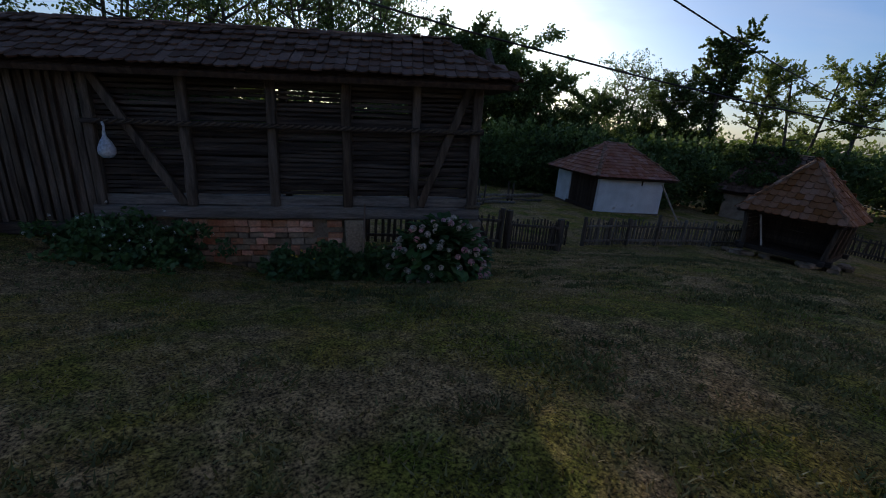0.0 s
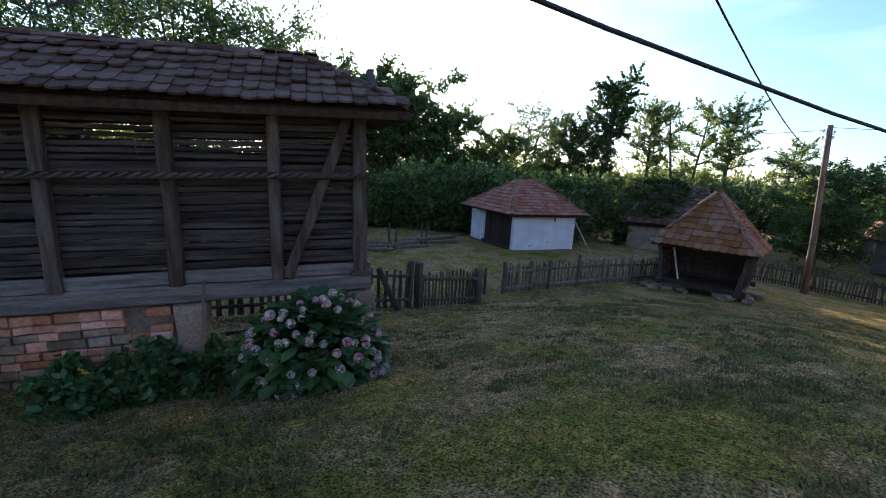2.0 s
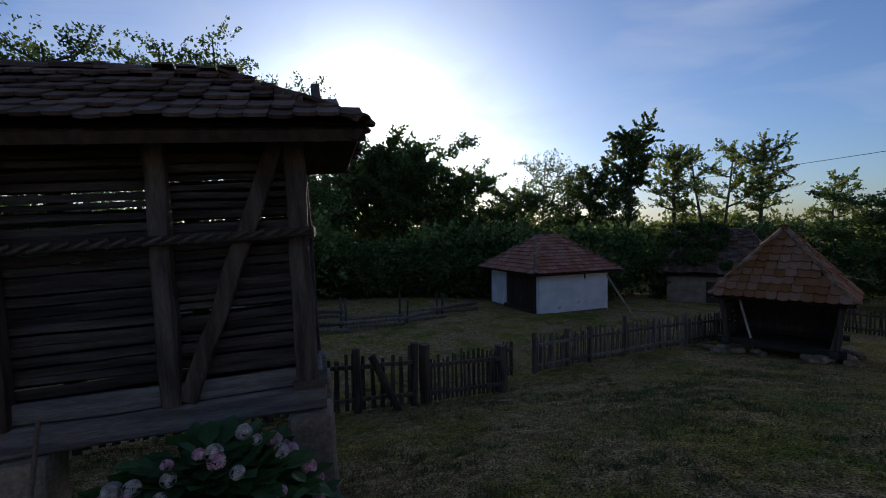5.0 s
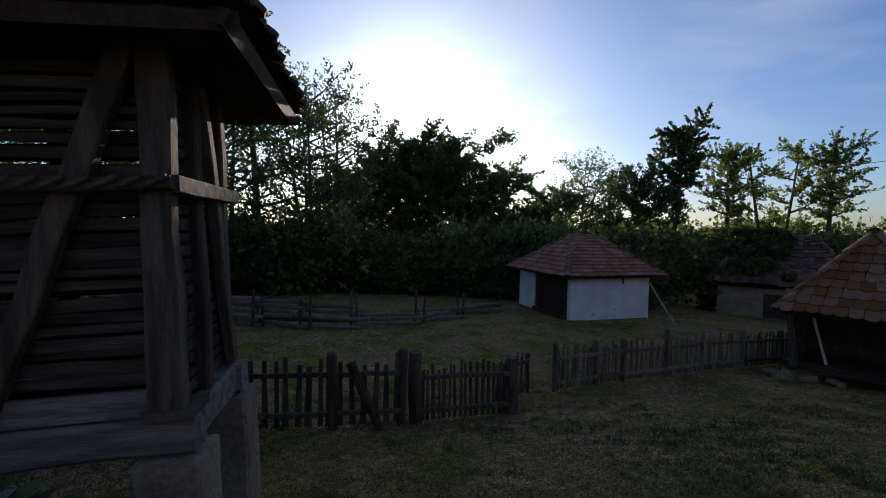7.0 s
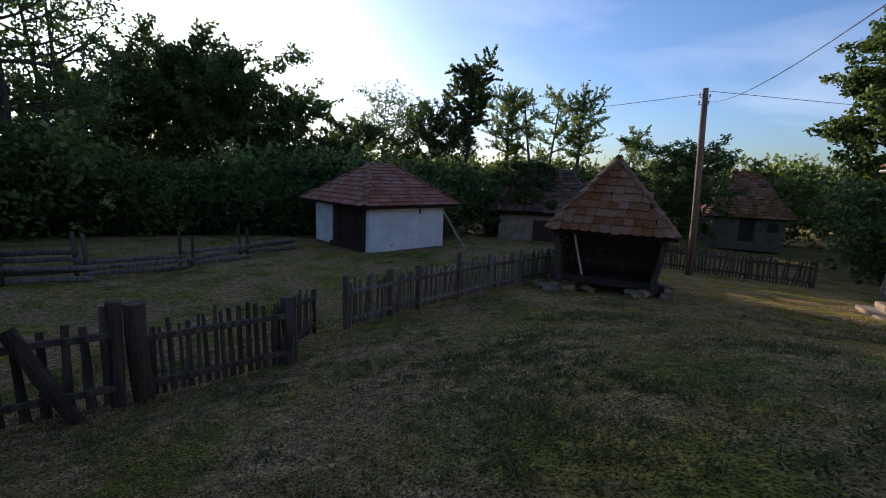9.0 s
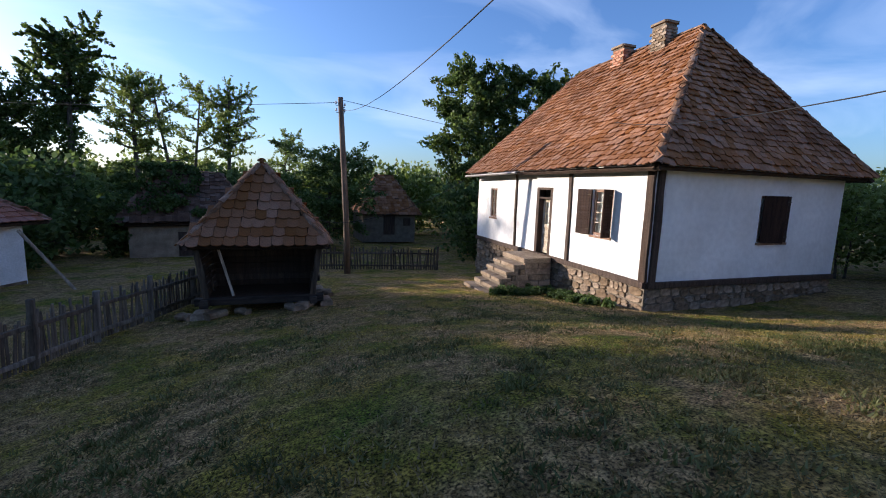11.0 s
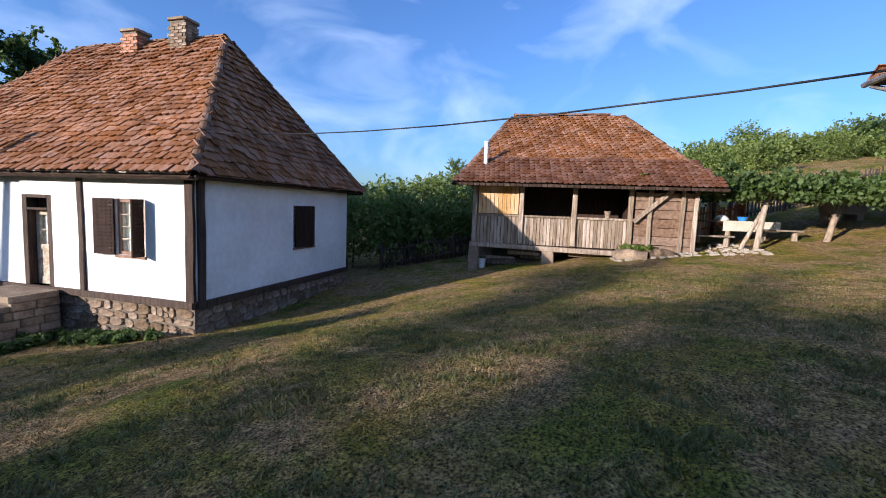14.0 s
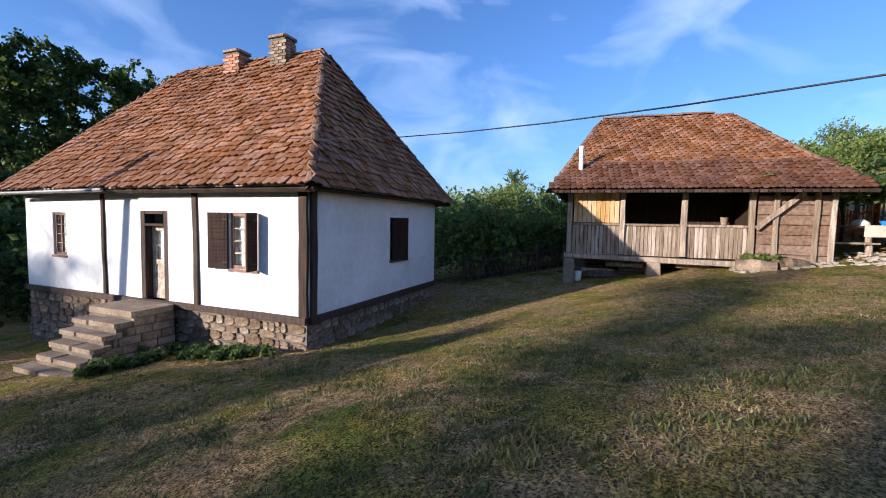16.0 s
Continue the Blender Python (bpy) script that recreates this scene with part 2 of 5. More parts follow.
def ground_material():
    m = bpy.data.materials.new("lawn_soil")
    m.use_nodes = True
    n, l = m.node_tree.nodes, m.node_tree.links
    p = n["Principled BSDF"]
    tc = n.new("ShaderNodeTexCoord")

    def noise_at(scale, detail):
        k = n.new("ShaderNodeTexNoise")
        k.inputs["Scale"].default_value, k.inputs["Detail"].default_value = scale, detail
        k.inputs["Roughness"].default_value = 0.62
        l.new(tc.outputs["Object"], k.inputs["Vector"])
        return k.outputs["Fac"]

    def ramp(src, stops):
        r = n.new("ShaderNodeValToRGB")
        for i, (pos, c) in enumerate(stops):
            e = r.color_ramp.elements[i] if i < 2 else r.color_ramp.elements.new(pos)
            e.position, e.color = pos, (*c, 1)
        l.new(src, r.inputs["Fac"])
        return r.outputs["Color"]

    def mix(kind, f, c1, c2):
        k = n.new("ShaderNodeMixRGB")
        k.blend_type = kind
        for i, v in ((0, f), (1, c1), (2, c2)):
            if hasattr(v, "is_linked"):
                l.new(v, k.inputs[i])
            else:
                k.inputs[i].default_value = v
        return k.outputs["Color"]

    green = ramp(noise_at(1.1, 6), [(0.34, (0.085, 0.125, 0.02)), (0.52, (0.2, 0.175, 0.04)), (0.7, (0.33, 0.22, 0.075))])
    dry = ramp(noise_at(7, 5), [(0.3, (0.2, 0.135, 0.07)), (0.7, (0.38, 0.275, 0.16))])
    patch = ramp(noise_at(0.9, 7), [(0.43, (0, 0, 0)), (0.57, (1, 1, 1))])
    col = mix("MIX", patch, green, dry)
    col = mix("MULTIPLY", 0.9, col, ramp(noise_at(46, 6), [(0.38, (0.06, 0.06, 0.045)), (0.62, (1.85, 1.75, 1.5))]))
    col = mix("MULTIPLY", 0.85, col, ramp(noise_at(9, 7), [(0.38, (0.62, 0.62, 0.56)), (0.6, (1.5, 1.43, 1.36))]))
    l.new(col, p.inputs["Base Color"])
    p.inputs["Roughness"].default_value = 0.95
    p.inputs["Specular IOR Level"].default_value = 0.1
    bp = n.new("ShaderNodeBump")
    bp.inputs["Strength"].default_value, bp.inputs["Distance"].default_value = 1.0, 0.07
    l.new(noise_at(30, 7), bp.inputs["Height"])
    l.new(bp.outputs["Normal"], p.inputs["Normal"])
    return m


LAWN = ground_material()


# ---- shapes ----
def lathe(points, sides=12):
    """A turned body about z from (radius, height) pairs."""
    v, f = [], []
    for r, z in points:
        v += [(r * math.cos(6.2832 * i / sides), r * math.sin(6.2832 * i / sides), z) for i in range(sides)]
    for k in range(len(points) - 1):
        for i in range(sides):
            j = (i + 1) % sides
            f.append((k * sides + i, k * sides + j, (k + 1) * sides + j, (k + 1) * sides + i))
    f.append(tuple(range(sides))[::-1])
    f.append(tuple((len(points) - 1) * sides + i for i in range(sides)))
    return v, f


def beam(p0, p1, w, h, chamfer=0.12, seg=1, wob=0.0, up=(0, 0, 1), seed=0, taper=1.0):
    """A squared timber, plank or stone from p0 to p1, w wide and h high, with broken edges; wob bends it unevenly."""
    rng = random.Random(seed)
    p0, p1 = Vector(p0), Vector(p1)
    d = (p1 - p0).normalized()
    u = Vector(up)
    if abs(d.dot(u)) > 0.95:
        u = Vector((0, 1, 0)) if abs(d.y) < 0.9 else Vector((1, 0, 0))
    s = d.cross(u).normalized()
    u = s.cross(d).normalized()
    c = chamfer * min(w, h)
    ring = [(w / 2 - c, h / 2), (w / 2, h / 2 - c), (w / 2, -h / 2 + c), (w / 2 - c, -h / 2), (-w / 2 + c, -h / 2), (-w / 2, -h / 2 + c), (-w / 2, h / 2 - c), (-w / 2 + c, h / 2)]
    v, f = [], []
    for k in range(seg + 1):
        a = k / seg
        o = p0.lerp(p1, a)
        if wob and 0 < k < seg:
            o = o + s * rng.uniform(-wob, wob) + u * rng.uniform(-wob, wob)
        g = 1 + (taper - 1) * a
        if wob:
            g *= rng.uniform(0.92, 1.08)
        v += [tuple(o + s * (x * g) + u * (y * g)) for x, y in ring]
    for k in range(seg):
        for i in range(8):
            j = (i + 1) % 8
            f.append((8 * k + i, 8 * k + j, 8 * k + 8 + j, 8 * k + 8 + i))
    f.append(tuple(range(7, -1, -1)))
    f.append(tuple(range(8 * seg, 8 * seg + 8)))
    return v, f


def box(x0, x1, y0, y1, z0, z1, chamfer=0.04):
    return beam(((x0 + x1) / 2, (y0 + y1) / 2, z0), ((x0 + x1) / 2, (y0 + y1) / 2, z1), x1 - x0, y1 - y0, chamfer, up=(0, 1, 0))


def tube(points, r, sides=8, taper=1.0):
    """A round bar, limb or cable through the points."""
    pts = [Vector(p) for p in points]
    v, f = [], []
    for k, p in enumerate(pts):
        d = (pts[min(k + 1, len(pts) - 1)] - pts[max(k - 1, 0)]).normalized()
        s = d.cross((0, 0, 1)) if abs(d.z) < 0.95 else d.cross((1, 0, 0))
        s.normalize()
        u = s.cross(d)
        rr = r * (1 + (taper - 1) * k / (len(pts) - 1))
        v += [tuple(p + s * (rr * math.cos(6.2832 * i / sides)) + u * (rr * math.sin(6.2832 * i / sides))) for i in range(sides)]
    for k in range(len(pts) - 1):
        for i in range(sides):
            j = (i + 1) % sides
            f.append((k * sides + i, k * sides + j, (k + 1) * sides + j, (k + 1) * sides + i))
    f.append(tuple(range(sides))[::-1])
    f.append(tuple((len(pts) - 1) * sides + i for i in range(sides)))
    return v, f


def joined(datas):
    v, f = [], []
    for dv, df in datas:
        o = len(v)
        v += dv
        f += [tuple(i + o for i in face) for face in df]
    return v, f


def mesh_of(name, data, material, smooth=False):
    me = bpy.data.meshes.new(name)
    me.from_pydata(data[0], [], data[1])
    me.materials.append(material)
    me.validate()
    if smooth:
        me.polygons.foreach_set("use_smooth", [True] * len(me.polygons))
    me.update()
    return me


def part(name, data, material, parent, label="", smooth=False, kind=""):
    ob = new(name, mesh_of(name, data, material, smooth) if isinstance(data, tuple) else data)
    ob.parent = parent
    return tagged(ob, label, kind=kind) if label or kind else ob


def thing(name, label, category, m=None, group="", kind=""):
    ob = new(name)
    if m is not None:
        ob.matrix_world = m
    ob.empty_display_size = 0.2
    return tagged(ob, label, category, group, kind)


def single(name, data, material, label, category, m=None, group="", kind="", smooth=False):
    ob = new(name, mesh_of(name, data, material, smooth) if isinstance(data, tuple) else data)
    if m is not None:
        ob.matrix_world = m
    return tagged(ob, label, category, group, kind)


# ---- ground ----
SPOTS = np.array([(-4.2, -14.7, 0.98), (-5.2, -13.3, 0.98), (-6.65, -10.9, 0.74), (-7.6, -8.8, 0.36), (-7.0, -7.0, 0.42), (-6.5, -5.2, 0.42),
                  (-10.3, -9.0, -0.25), (-11.6, -11.6, -0.4), (-15.0, -16.7, 0.3), (-12.3, -5.7, -0.8), (-11.7, -4.0, -0.95), (-11.1, 0.1, -1.05), (-8.2, 2.2, -0.98), (-0.1, -0.3, -0.66),
                  (2.2, -0.9, -0.68), (6.2, -0.4, -0.55), (6.5, -3.9, -0.14), (9.0, -10.6, 0.78), (8.4, -14.0, 1.05), (-1.8, 5.2, -1.15),
                  (-0.2, 9.6, -1.65), (-5.2, 10.9, -1.7), (-16.5, 6.5, -1.42), (-23, 2.0, -1.5), (-20.5, -2.5, -1.28), (-23.8, -6.1, -1.15), (1.0, -16.0, 1.2),
                  (16, 4, -0.9), (22, -22, 4.0), (-30, -20, 0.0), (-25, 30, -2.4), (10, 35, -3.0), (0.5, -7, 0.45)])


def _tps(r2):
    return 0.5 * r2 * np.log(r2 + 1e-9)


_n = len(SPOTS)
_d2 = ((SPOTS[:, None, :2] - SPOTS[None, :, :2]) ** 2).sum(-1)
_A = np.zeros((_n + 3, _n + 3))
_A[:_n, :_n] = _tps(_d2) + np.eye(_n) * 1.5
_A[:_n, _n], _A[:_n, _n + 1:] = 1, SPOTS[:, :2]
_A[_n:, :_n] = _A[:_n, _n:].T
_W = np.linalg.solve(_A, np.r_[SPOTS[:, 2], 0, 0, 0])


def heights(xs, ys):
    """Ground height of the yard, easing into rolling land far off."""
    xs, ys = np.asarray(xs, float), np.asarray(ys, float)
    far = np.hypot(xs + 5, ys)
    k = np.minimum(1, 34 / np.maximum(far, 1e-6))
    px, py = -5 + (xs + 5) * k, ys * k
    z = _W[_n] + _W[_n + 1] * px + _W[_n + 2] * py
    for i in range(_n):
        z = z + _W[i] * _tps((px - SPOTS[i, 0]) ** 2 + (py - SPOTS[i, 1]) ** 2)
    out = np.clip((far - 34) / 60, 0, 1)
    hill = 9 * np.exp(-(((xs - 60) / 32) ** 2 + ((ys + 40) / 32) ** 2))
    return z * (1 - 0.5 * out) - 2.0 * out + hill


def gz(x, y):
    return float(heights([x], [y])[0])


gx = np.r_[-900, -500, -300, -180, -120, -80, -60, -48, -40, -34, np.arange(-30, 15.01, 0.3), 17, 20, 24, 30, 38, 48, 60, 80, 120, 180, 300, 500, 900]
gy = np.r_[-900, -500, -300, -180, -120, -80, -60, -48, -40, -32, -26, -22, np.arange(-19, 16.01, 0.3), 18, 21, 25, 30, 38, 48, 60, 80, 120, 180, 300, 500, 900]
GX, GY = np.meshgrid(gx, gy)
GZ = heights(GX.ravel(), GY.ravel())
rngn = np.random.RandomState(3)
GZ += np.where(np.hypot(GX.ravel() + 5, GY.ravel()) < 26, rngn.normal(0, 0.012, GZ.size), 0)
nx, ny = len(gx), len(gy)
gfaces = [(j * nx + i, j * nx + i + 1, (j + 1) * nx + i + 1, (j + 1) * nx + i) for j in range(ny - 1) for i in range(nx - 1)]
single("ground", (list(zip(GX.ravel().tolist(), GY.ravel().tolist(), GZ.tolist())), gfaces), LAWN, "sloping lawn of short patchy half-dry grass", "ground", kind="structure", smooth=True)


# ---- roofs ----
def tile_shape(w, ln, t):
    """A flat tile with a rounded lower end; x across, y up the slope, z out."""
    out = [(-w / 2, ln), (-w / 2, 0.03), (-w * 0.28, 0.0), (0, -0.012), (w * 0.28, 0.0), (w / 2, 0.03), (w / 2, ln)]
    k = len(out)
    v = [(x, y, t + 0.05 * (1 - y / ln)) for x, y in out] + [(x, y, 0.05 * (1 - y / ln)) for x, y in out]
    f = [tuple(range(k))[::-1]] + [(i, (i + 1) % k, k + (i + 1) % k, k + i) for i in range(k)]
    return v, f


def slope(parent, a, b, c, d, w, course, material, piece_material, pieces=0, seed=1, sag=0.0, wild=0.012, start=0.0):
    """One face of a roof from the eave a-b to the top d-c, laid with overlapping tiles on a boarded slab."""
    rng = random.Random(seed)
    a, b, c, d = (Vector(p) for p in (a, b, c, d))
    U = (b - a).normalized()
    V = ((d - a) - U * (d - a).dot(U))
    h = V.length
    V.normalize()
    N = U.cross(V).normalized()
    top = max((c - d).length, 0.01)
    slab_v = [tuple(p + N * o) for o in (-0.015 - sag, -0.1 - sag) for p in (a, b, c, d)]
    part("roof_deck", (slab_v, [(0, 1, 2, 3), (7, 6, 5, 4), (0, 4, 5, 1), (1, 5, 6, 2), (2, 6, 7, 3), (3, 7, 4, 0)]), DARKWOOD, parent)
    spots = []
    rows = int(h / course - 0.75)
    L0, R0 = 0.0, (b - a).dot(U)
    L1, R1 = (d - a).dot(U), (c - a).dot(U)
    for r in range(rows + 1):
        k = min(1.0, r * course / h)
        x0, x1 = L0 + (L1 - L0) * k, R0 + (R1 - R0) * k
        n = max(1, int(round((x1 - x0) / w)))
        for i in range(n + 1):
            x = x0 + (i + (0.5 if r % 2 else 0.0)) * w
            if x > x1 - 0.3 * w or x < x0 + 0.3 * w:
                continue
            o = a + U * x + V * (r * course - 0.03 + rng.uniform(-wild, wild)) + N * (rng.uniform(0, wild) - sag * math.sin(math.pi * k) * math.sin(math.pi * (x - x0 + 0.1) / (x1 - x0 + 0.2)))
            spots.append((o, rng.uniform(-0.05, 0.05)))
    shape = tile_shape(w * 0.96, course * 1.45, 0.028)
    B = Matrix((U, V, N)).transposed().to_4x4()
    first = int(start * max(0, len(spots) - pieces))
    if pieces:
        me = mesh_of("tile", shape, piece_material)
        for o, tw in spots[first:first + pieces]:
            t = part("tile", me, None, parent)
            t.matrix_local = Matrix.Translation(o) @ B @ Matrix.Rotation(tw, 4, "Z")
    rest = spots[:first] + spots[first + pieces:]
    sv = np.array(shape[0])
    vs, fs = [], []
    for q, (o, tw) in enumerate(rest):
        M = np.array((B @ Matrix.Rotation(tw, 4, "Z")).to_3x3())
        vs.append(sv @ M.T + np.array(o))
        fs += [tuple(i + q * len(sv) for i in face) for face in shape[1]]
    if rest:
        part("tile_course", (np.concatenate(vs).tolist(), fs), material, parent, kind="stuff")


def ridge_line(parent, p, q, material, w=0.2, step=0.32, seed=2):
    """Overlapping half-round caps along a hip or ridge."""
    rng = random.Random(seed)
    p, q = Vector(p), Vector(q)
    d = (q - p).normalized()
    s = d.cross((0, 0, 1)).normalized()
    u = s.cross(d)
    n = 7
    v = []
    for y, r in ((0, w / 2), (step * 1.15, w / 2 * 0.8)):
        for i in range(n):
            a = math.pi * i / (n - 1)
            v.append((math.cos(a) * r, y, math.sin(a) * r * 0.75 - 0.02))
        for i in range(n):
            a = math.pi * i / (n - 1)
            v.append((math.cos(a) * (r - 0.02), y, math.sin(a) * (r - 0.02) * 0.75 - 0.02))
    f = []
    for i in range(n - 1):
        f += [(i, i + 1, 2 * n + i + 1, 2 * n + i), (n + i, 3 * n + i, 3 * n + i + 1, n + i + 1), (i, n + i, n + i + 1, i + 1), (2 * n + i, 2 * n + i + 1, 3 * n + i + 1, 3 * n + i)]
    me = mesh_of("ridge_cap", (v, f), material)
    B = Matrix((s, d, u)).transposed().to_4x4()
    for k in range(int((q - p).length / step)):
        t = part("ridge_cap", me, None, parent)
        t.matrix_local = Matrix.Translation(p + d * (k * step) + u * rng.uniform(-0.01, 0.015)) @ B @ Matrix.Rotation(rng.uniform(-0.08, 0.08), 4, "Y")


def hip_roof(parent, x0, x1, y0, y1, ze, zr, ra, rb, axis, w, course, mats, pieces=(0, 0, 0, 0), capw=0.2, sag=0.0, seed=5, wild=0.012, start=0.0):
    """Four tiled slopes over the rectangle; the ridge runs along the axis from ra to rb at height zr."""
    roof = part("roof", ([(x0, y0, ze), (x1, y0, ze), (x1, y1, ze), (x0, y1, ze)], [(0, 1, 2, 3)]), DARKWOOD, parent, "hipped tiled roof")
    if axis == "y":
        m = (x0 + x1) / 2
        A, B = (m, ra, zr), (m, rb, zr)
        faces = [((x0, y1, ze), (x0, y0, ze), A, B), ((x0, y0, ze), (x1, y0, ze), A, A), ((x1, y0, ze), (x1, y1, ze), B, A), ((x1, y1, ze), (x0, y1, ze), B, B)]
        hips = [((x0, y0, ze), A), ((x1, y0, ze), A), ((x0, y1, ze), B), ((x1, y1, ze), B)]
    else:
        m = (y0 + y1) / 2
        A, B = (ra, m, zr), (rb, m, zr)
        faces = [((x0, y0, ze), (x1, y0, ze), B, A), ((x1, y0, ze), (x1, y1, ze), B, B), ((x1, y1, ze), (x0, y1, ze), A, B), ((x0, y1, ze), (x0, y0, ze), A, A)]
        hips = [((x0, y0, ze), A), ((x0, y1, ze), A), ((x1, y0, ze), B), ((x1, y1, ze), B)]
    for i, q in enumerate(faces):
        slope(roof, *q, w, course, mats[0], mats[1], pieces[i], seed + i, sag, wild, start)
    for i, (p, q) in enumerate(hips + [(A, B)]):
        up = Vector((0, 0, 0.03 if w < 0.2 or mats[0] != SHINGLE else -0.02))
        ridge_line(roof, Vector(p) + up, Vector(p).lerp(Vector(q), 0.95) + up, mats[2], capw, seed=seed + i)
    return roof


# ---- white house ----
HX, HY = 6.2, 9.3
house = thing("house", "whitewashed timber-framed cottage with steep clay-tiled hipped roof on a stone plinth", "house")


def wall_with_holes(name, length, z0, z1, holes, thick, place, material, parent):
    """A wall along local x with openings (x0, x1, z0, z1) cut through it; place maps (along, out, z) to the house."""
    xs = sorted({0.0, length, *[h[0] for h in holes], *[h[1] for h in holes], *np.arange(0.5, length, 0.5).tolist()})
    zs = sorted({z0, z1, *[h[2] for h in holes], *[h[3] for h in holes]})
    v, f, at = [], [], {}

    def vid(i, j, k):
        if (i, j, k) not in at:
            at[i, j, k] = len(v)
            w = noise.noise((xs[i] * 1.3, zs[j] * 1.7, 3.0)) * 0.012 if k == 0 else 0
            v.append(place(xs[i], w if k == 0 else thick, zs[j]))
        return at[i, j, k]

    def solid(i, j):
        if not (0 <= i < len(xs) - 1 and 0 <= j < len(zs) - 1):
            return False
        cx, cz = (xs[i] + xs[i + 1]) / 2, (zs[j] + zs[j + 1]) / 2
        return not any(h[0] < cx < h[1] and h[2] < cz < h[3] for h in holes)

    for i in range(len(xs) - 1):
        for j in range(len(zs) - 1):
            if not solid(i, j):
                continue
            f.append((vid(i, j, 0), vid(i + 1, j, 0), vid(i + 1, j + 1, 0), vid(i, j + 1, 0)))
            f.append((vid(i, j, 1), vid(i, j + 1, 1), vid(i + 1, j + 1, 1), vid(i + 1, j, 1)))
            for di, dj, e in ((-1, 0, ((i, j), (i, j + 1))), (1, 0, ((i + 1, j + 1), (i + 1, j))), (0, -1, ((i + 1, j), (i, j))), (0, 1, ((i, j + 1), (i + 1, j + 1)))):
                if not solid(i + di, j + dj):
                    (p, q), (r, s) = e
                    f.append((vid(p, q, 0), vid(r, s, 0), vid(r, s, 1), vid(p, q, 1)))
    return part(name, (v, f), material, parent)


WIN = (1.22, 1.98, 0.84, 2.0)
WIN2 = (7.55, 8.1, 0.86, 1.95)
DOOR = (3.82, 4.72, -0.02, 2.02)
SIDEW = (3.25, 4.25, 0.86, 1.98)
WT = 2.62
wall_with_holes("wall", HY, 0.0, WT, [WIN, WIN2, DOOR], 0.3, lambda s, o, z: (o, s, z), LIME, house)
wall_with_holes("wall", HX - 0.31, 0.0, WT, [(SIDEW[0] - 0.31, SIDEW[1] - 0.31, SIDEW[2], SIDEW[3])], 0.3, lambda s, o, z: (0.31 + s, o, z), LIME, house)
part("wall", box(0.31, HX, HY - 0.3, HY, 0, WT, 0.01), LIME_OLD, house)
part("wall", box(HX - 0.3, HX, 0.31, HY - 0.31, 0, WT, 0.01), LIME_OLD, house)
part("floor", box(0.31, HX - 0.31, 0.31, HY - 0.31, -0.1, 0.0, 0.01), DARKWOOD, house)
part("ceiling", box(0.31, HX - 0.31, 0.31, HY - 0.31, WT - 0.12, WT - 0.04, 0.01), DARKWOOD, house)
# exposed timber frame, proud of the plaster
for y, wd in ((0.07, 0.2), (2.92, 0.13), (6.0, 0.1)):
    part("timber_post", beam((-0.015, y, 0.0), (-0.015, y + (0.04 if y > 1 else 0), WT - 0.02), wd, 0.07, seg=5, wob=0.012, up=(1, 0, 0), seed=int(y * 9)), DARKWOOD, house, "dark exposed wall post")
part("timber_post", beam((0.15, -0.03, 0.0), (0.15, -0.03, WT - 0.02), 0.17, 0.07, seg=4, wob=0.008, up=(0, 1, 0), seed=4), DARKWOOD, house)
part("sill_beam", beam((-0.02, 0.0, -0.07), (-0.02, HY, -0.07), 0.1, 0.14, seg=8, wob=0.008, seed=5), DARKWOOD, house)
part("sill_beam", beam((0.04, -0.02, -0.07), (HX, -0.02, -0.07), 0.1, 0.14, seg=6, wob=0.008, seed=6), DARKWOOD, house)
# stone plinth
part("plinth", joined([box(0.02, 0.4, 0.02, HY - 0.02, -2.3, -0.15, 0.01), box(0.42, HX - 0.02, 0.02, 0.4, -2.3, -0.15, 0.01), box(0.42, HX - 0.02, HY - 0.4, HY - 0.02, -2.6, -0.15, 0.01), box(HX - 0.4, HX - 0.02, 0.42, HY - 0.42, -2.3, -0.15, 0.01)]), MORTAR, house)


def field_stone(w, h, d, rng):
    """An uneven stone with a rounded face; x across, y up, z out of the wall."""
    ring = []
    for i in range(9):
        q = 6.2832 * i / 9
        c, n = math.cos(q), math.sin(q)
        r = (abs(c) ** 3.2 + abs(n) ** 3.2) ** (-1 / 3.2) * rng.uniform(0.84, 1.05)
        ring.append((c * r * w / 2, n * r * h / 2))
    v = [(x, y, -0.05) for x, y in ring] + [(x, y, d * 0.55) for x, y in ring] + [(x * 0.9, y * 0.88, d * rng.uniform(0.8, 1.15)) for x, y in ring]
    f = [(k * 9 + i, k * 9 + (i + 1) % 9, k * 9 + 9 + (i + 1) % 9, k * 9 + 9 + i) for k in (0, 1) for i in range(9)]
    return v, f + [tuple(range(18, 27))]


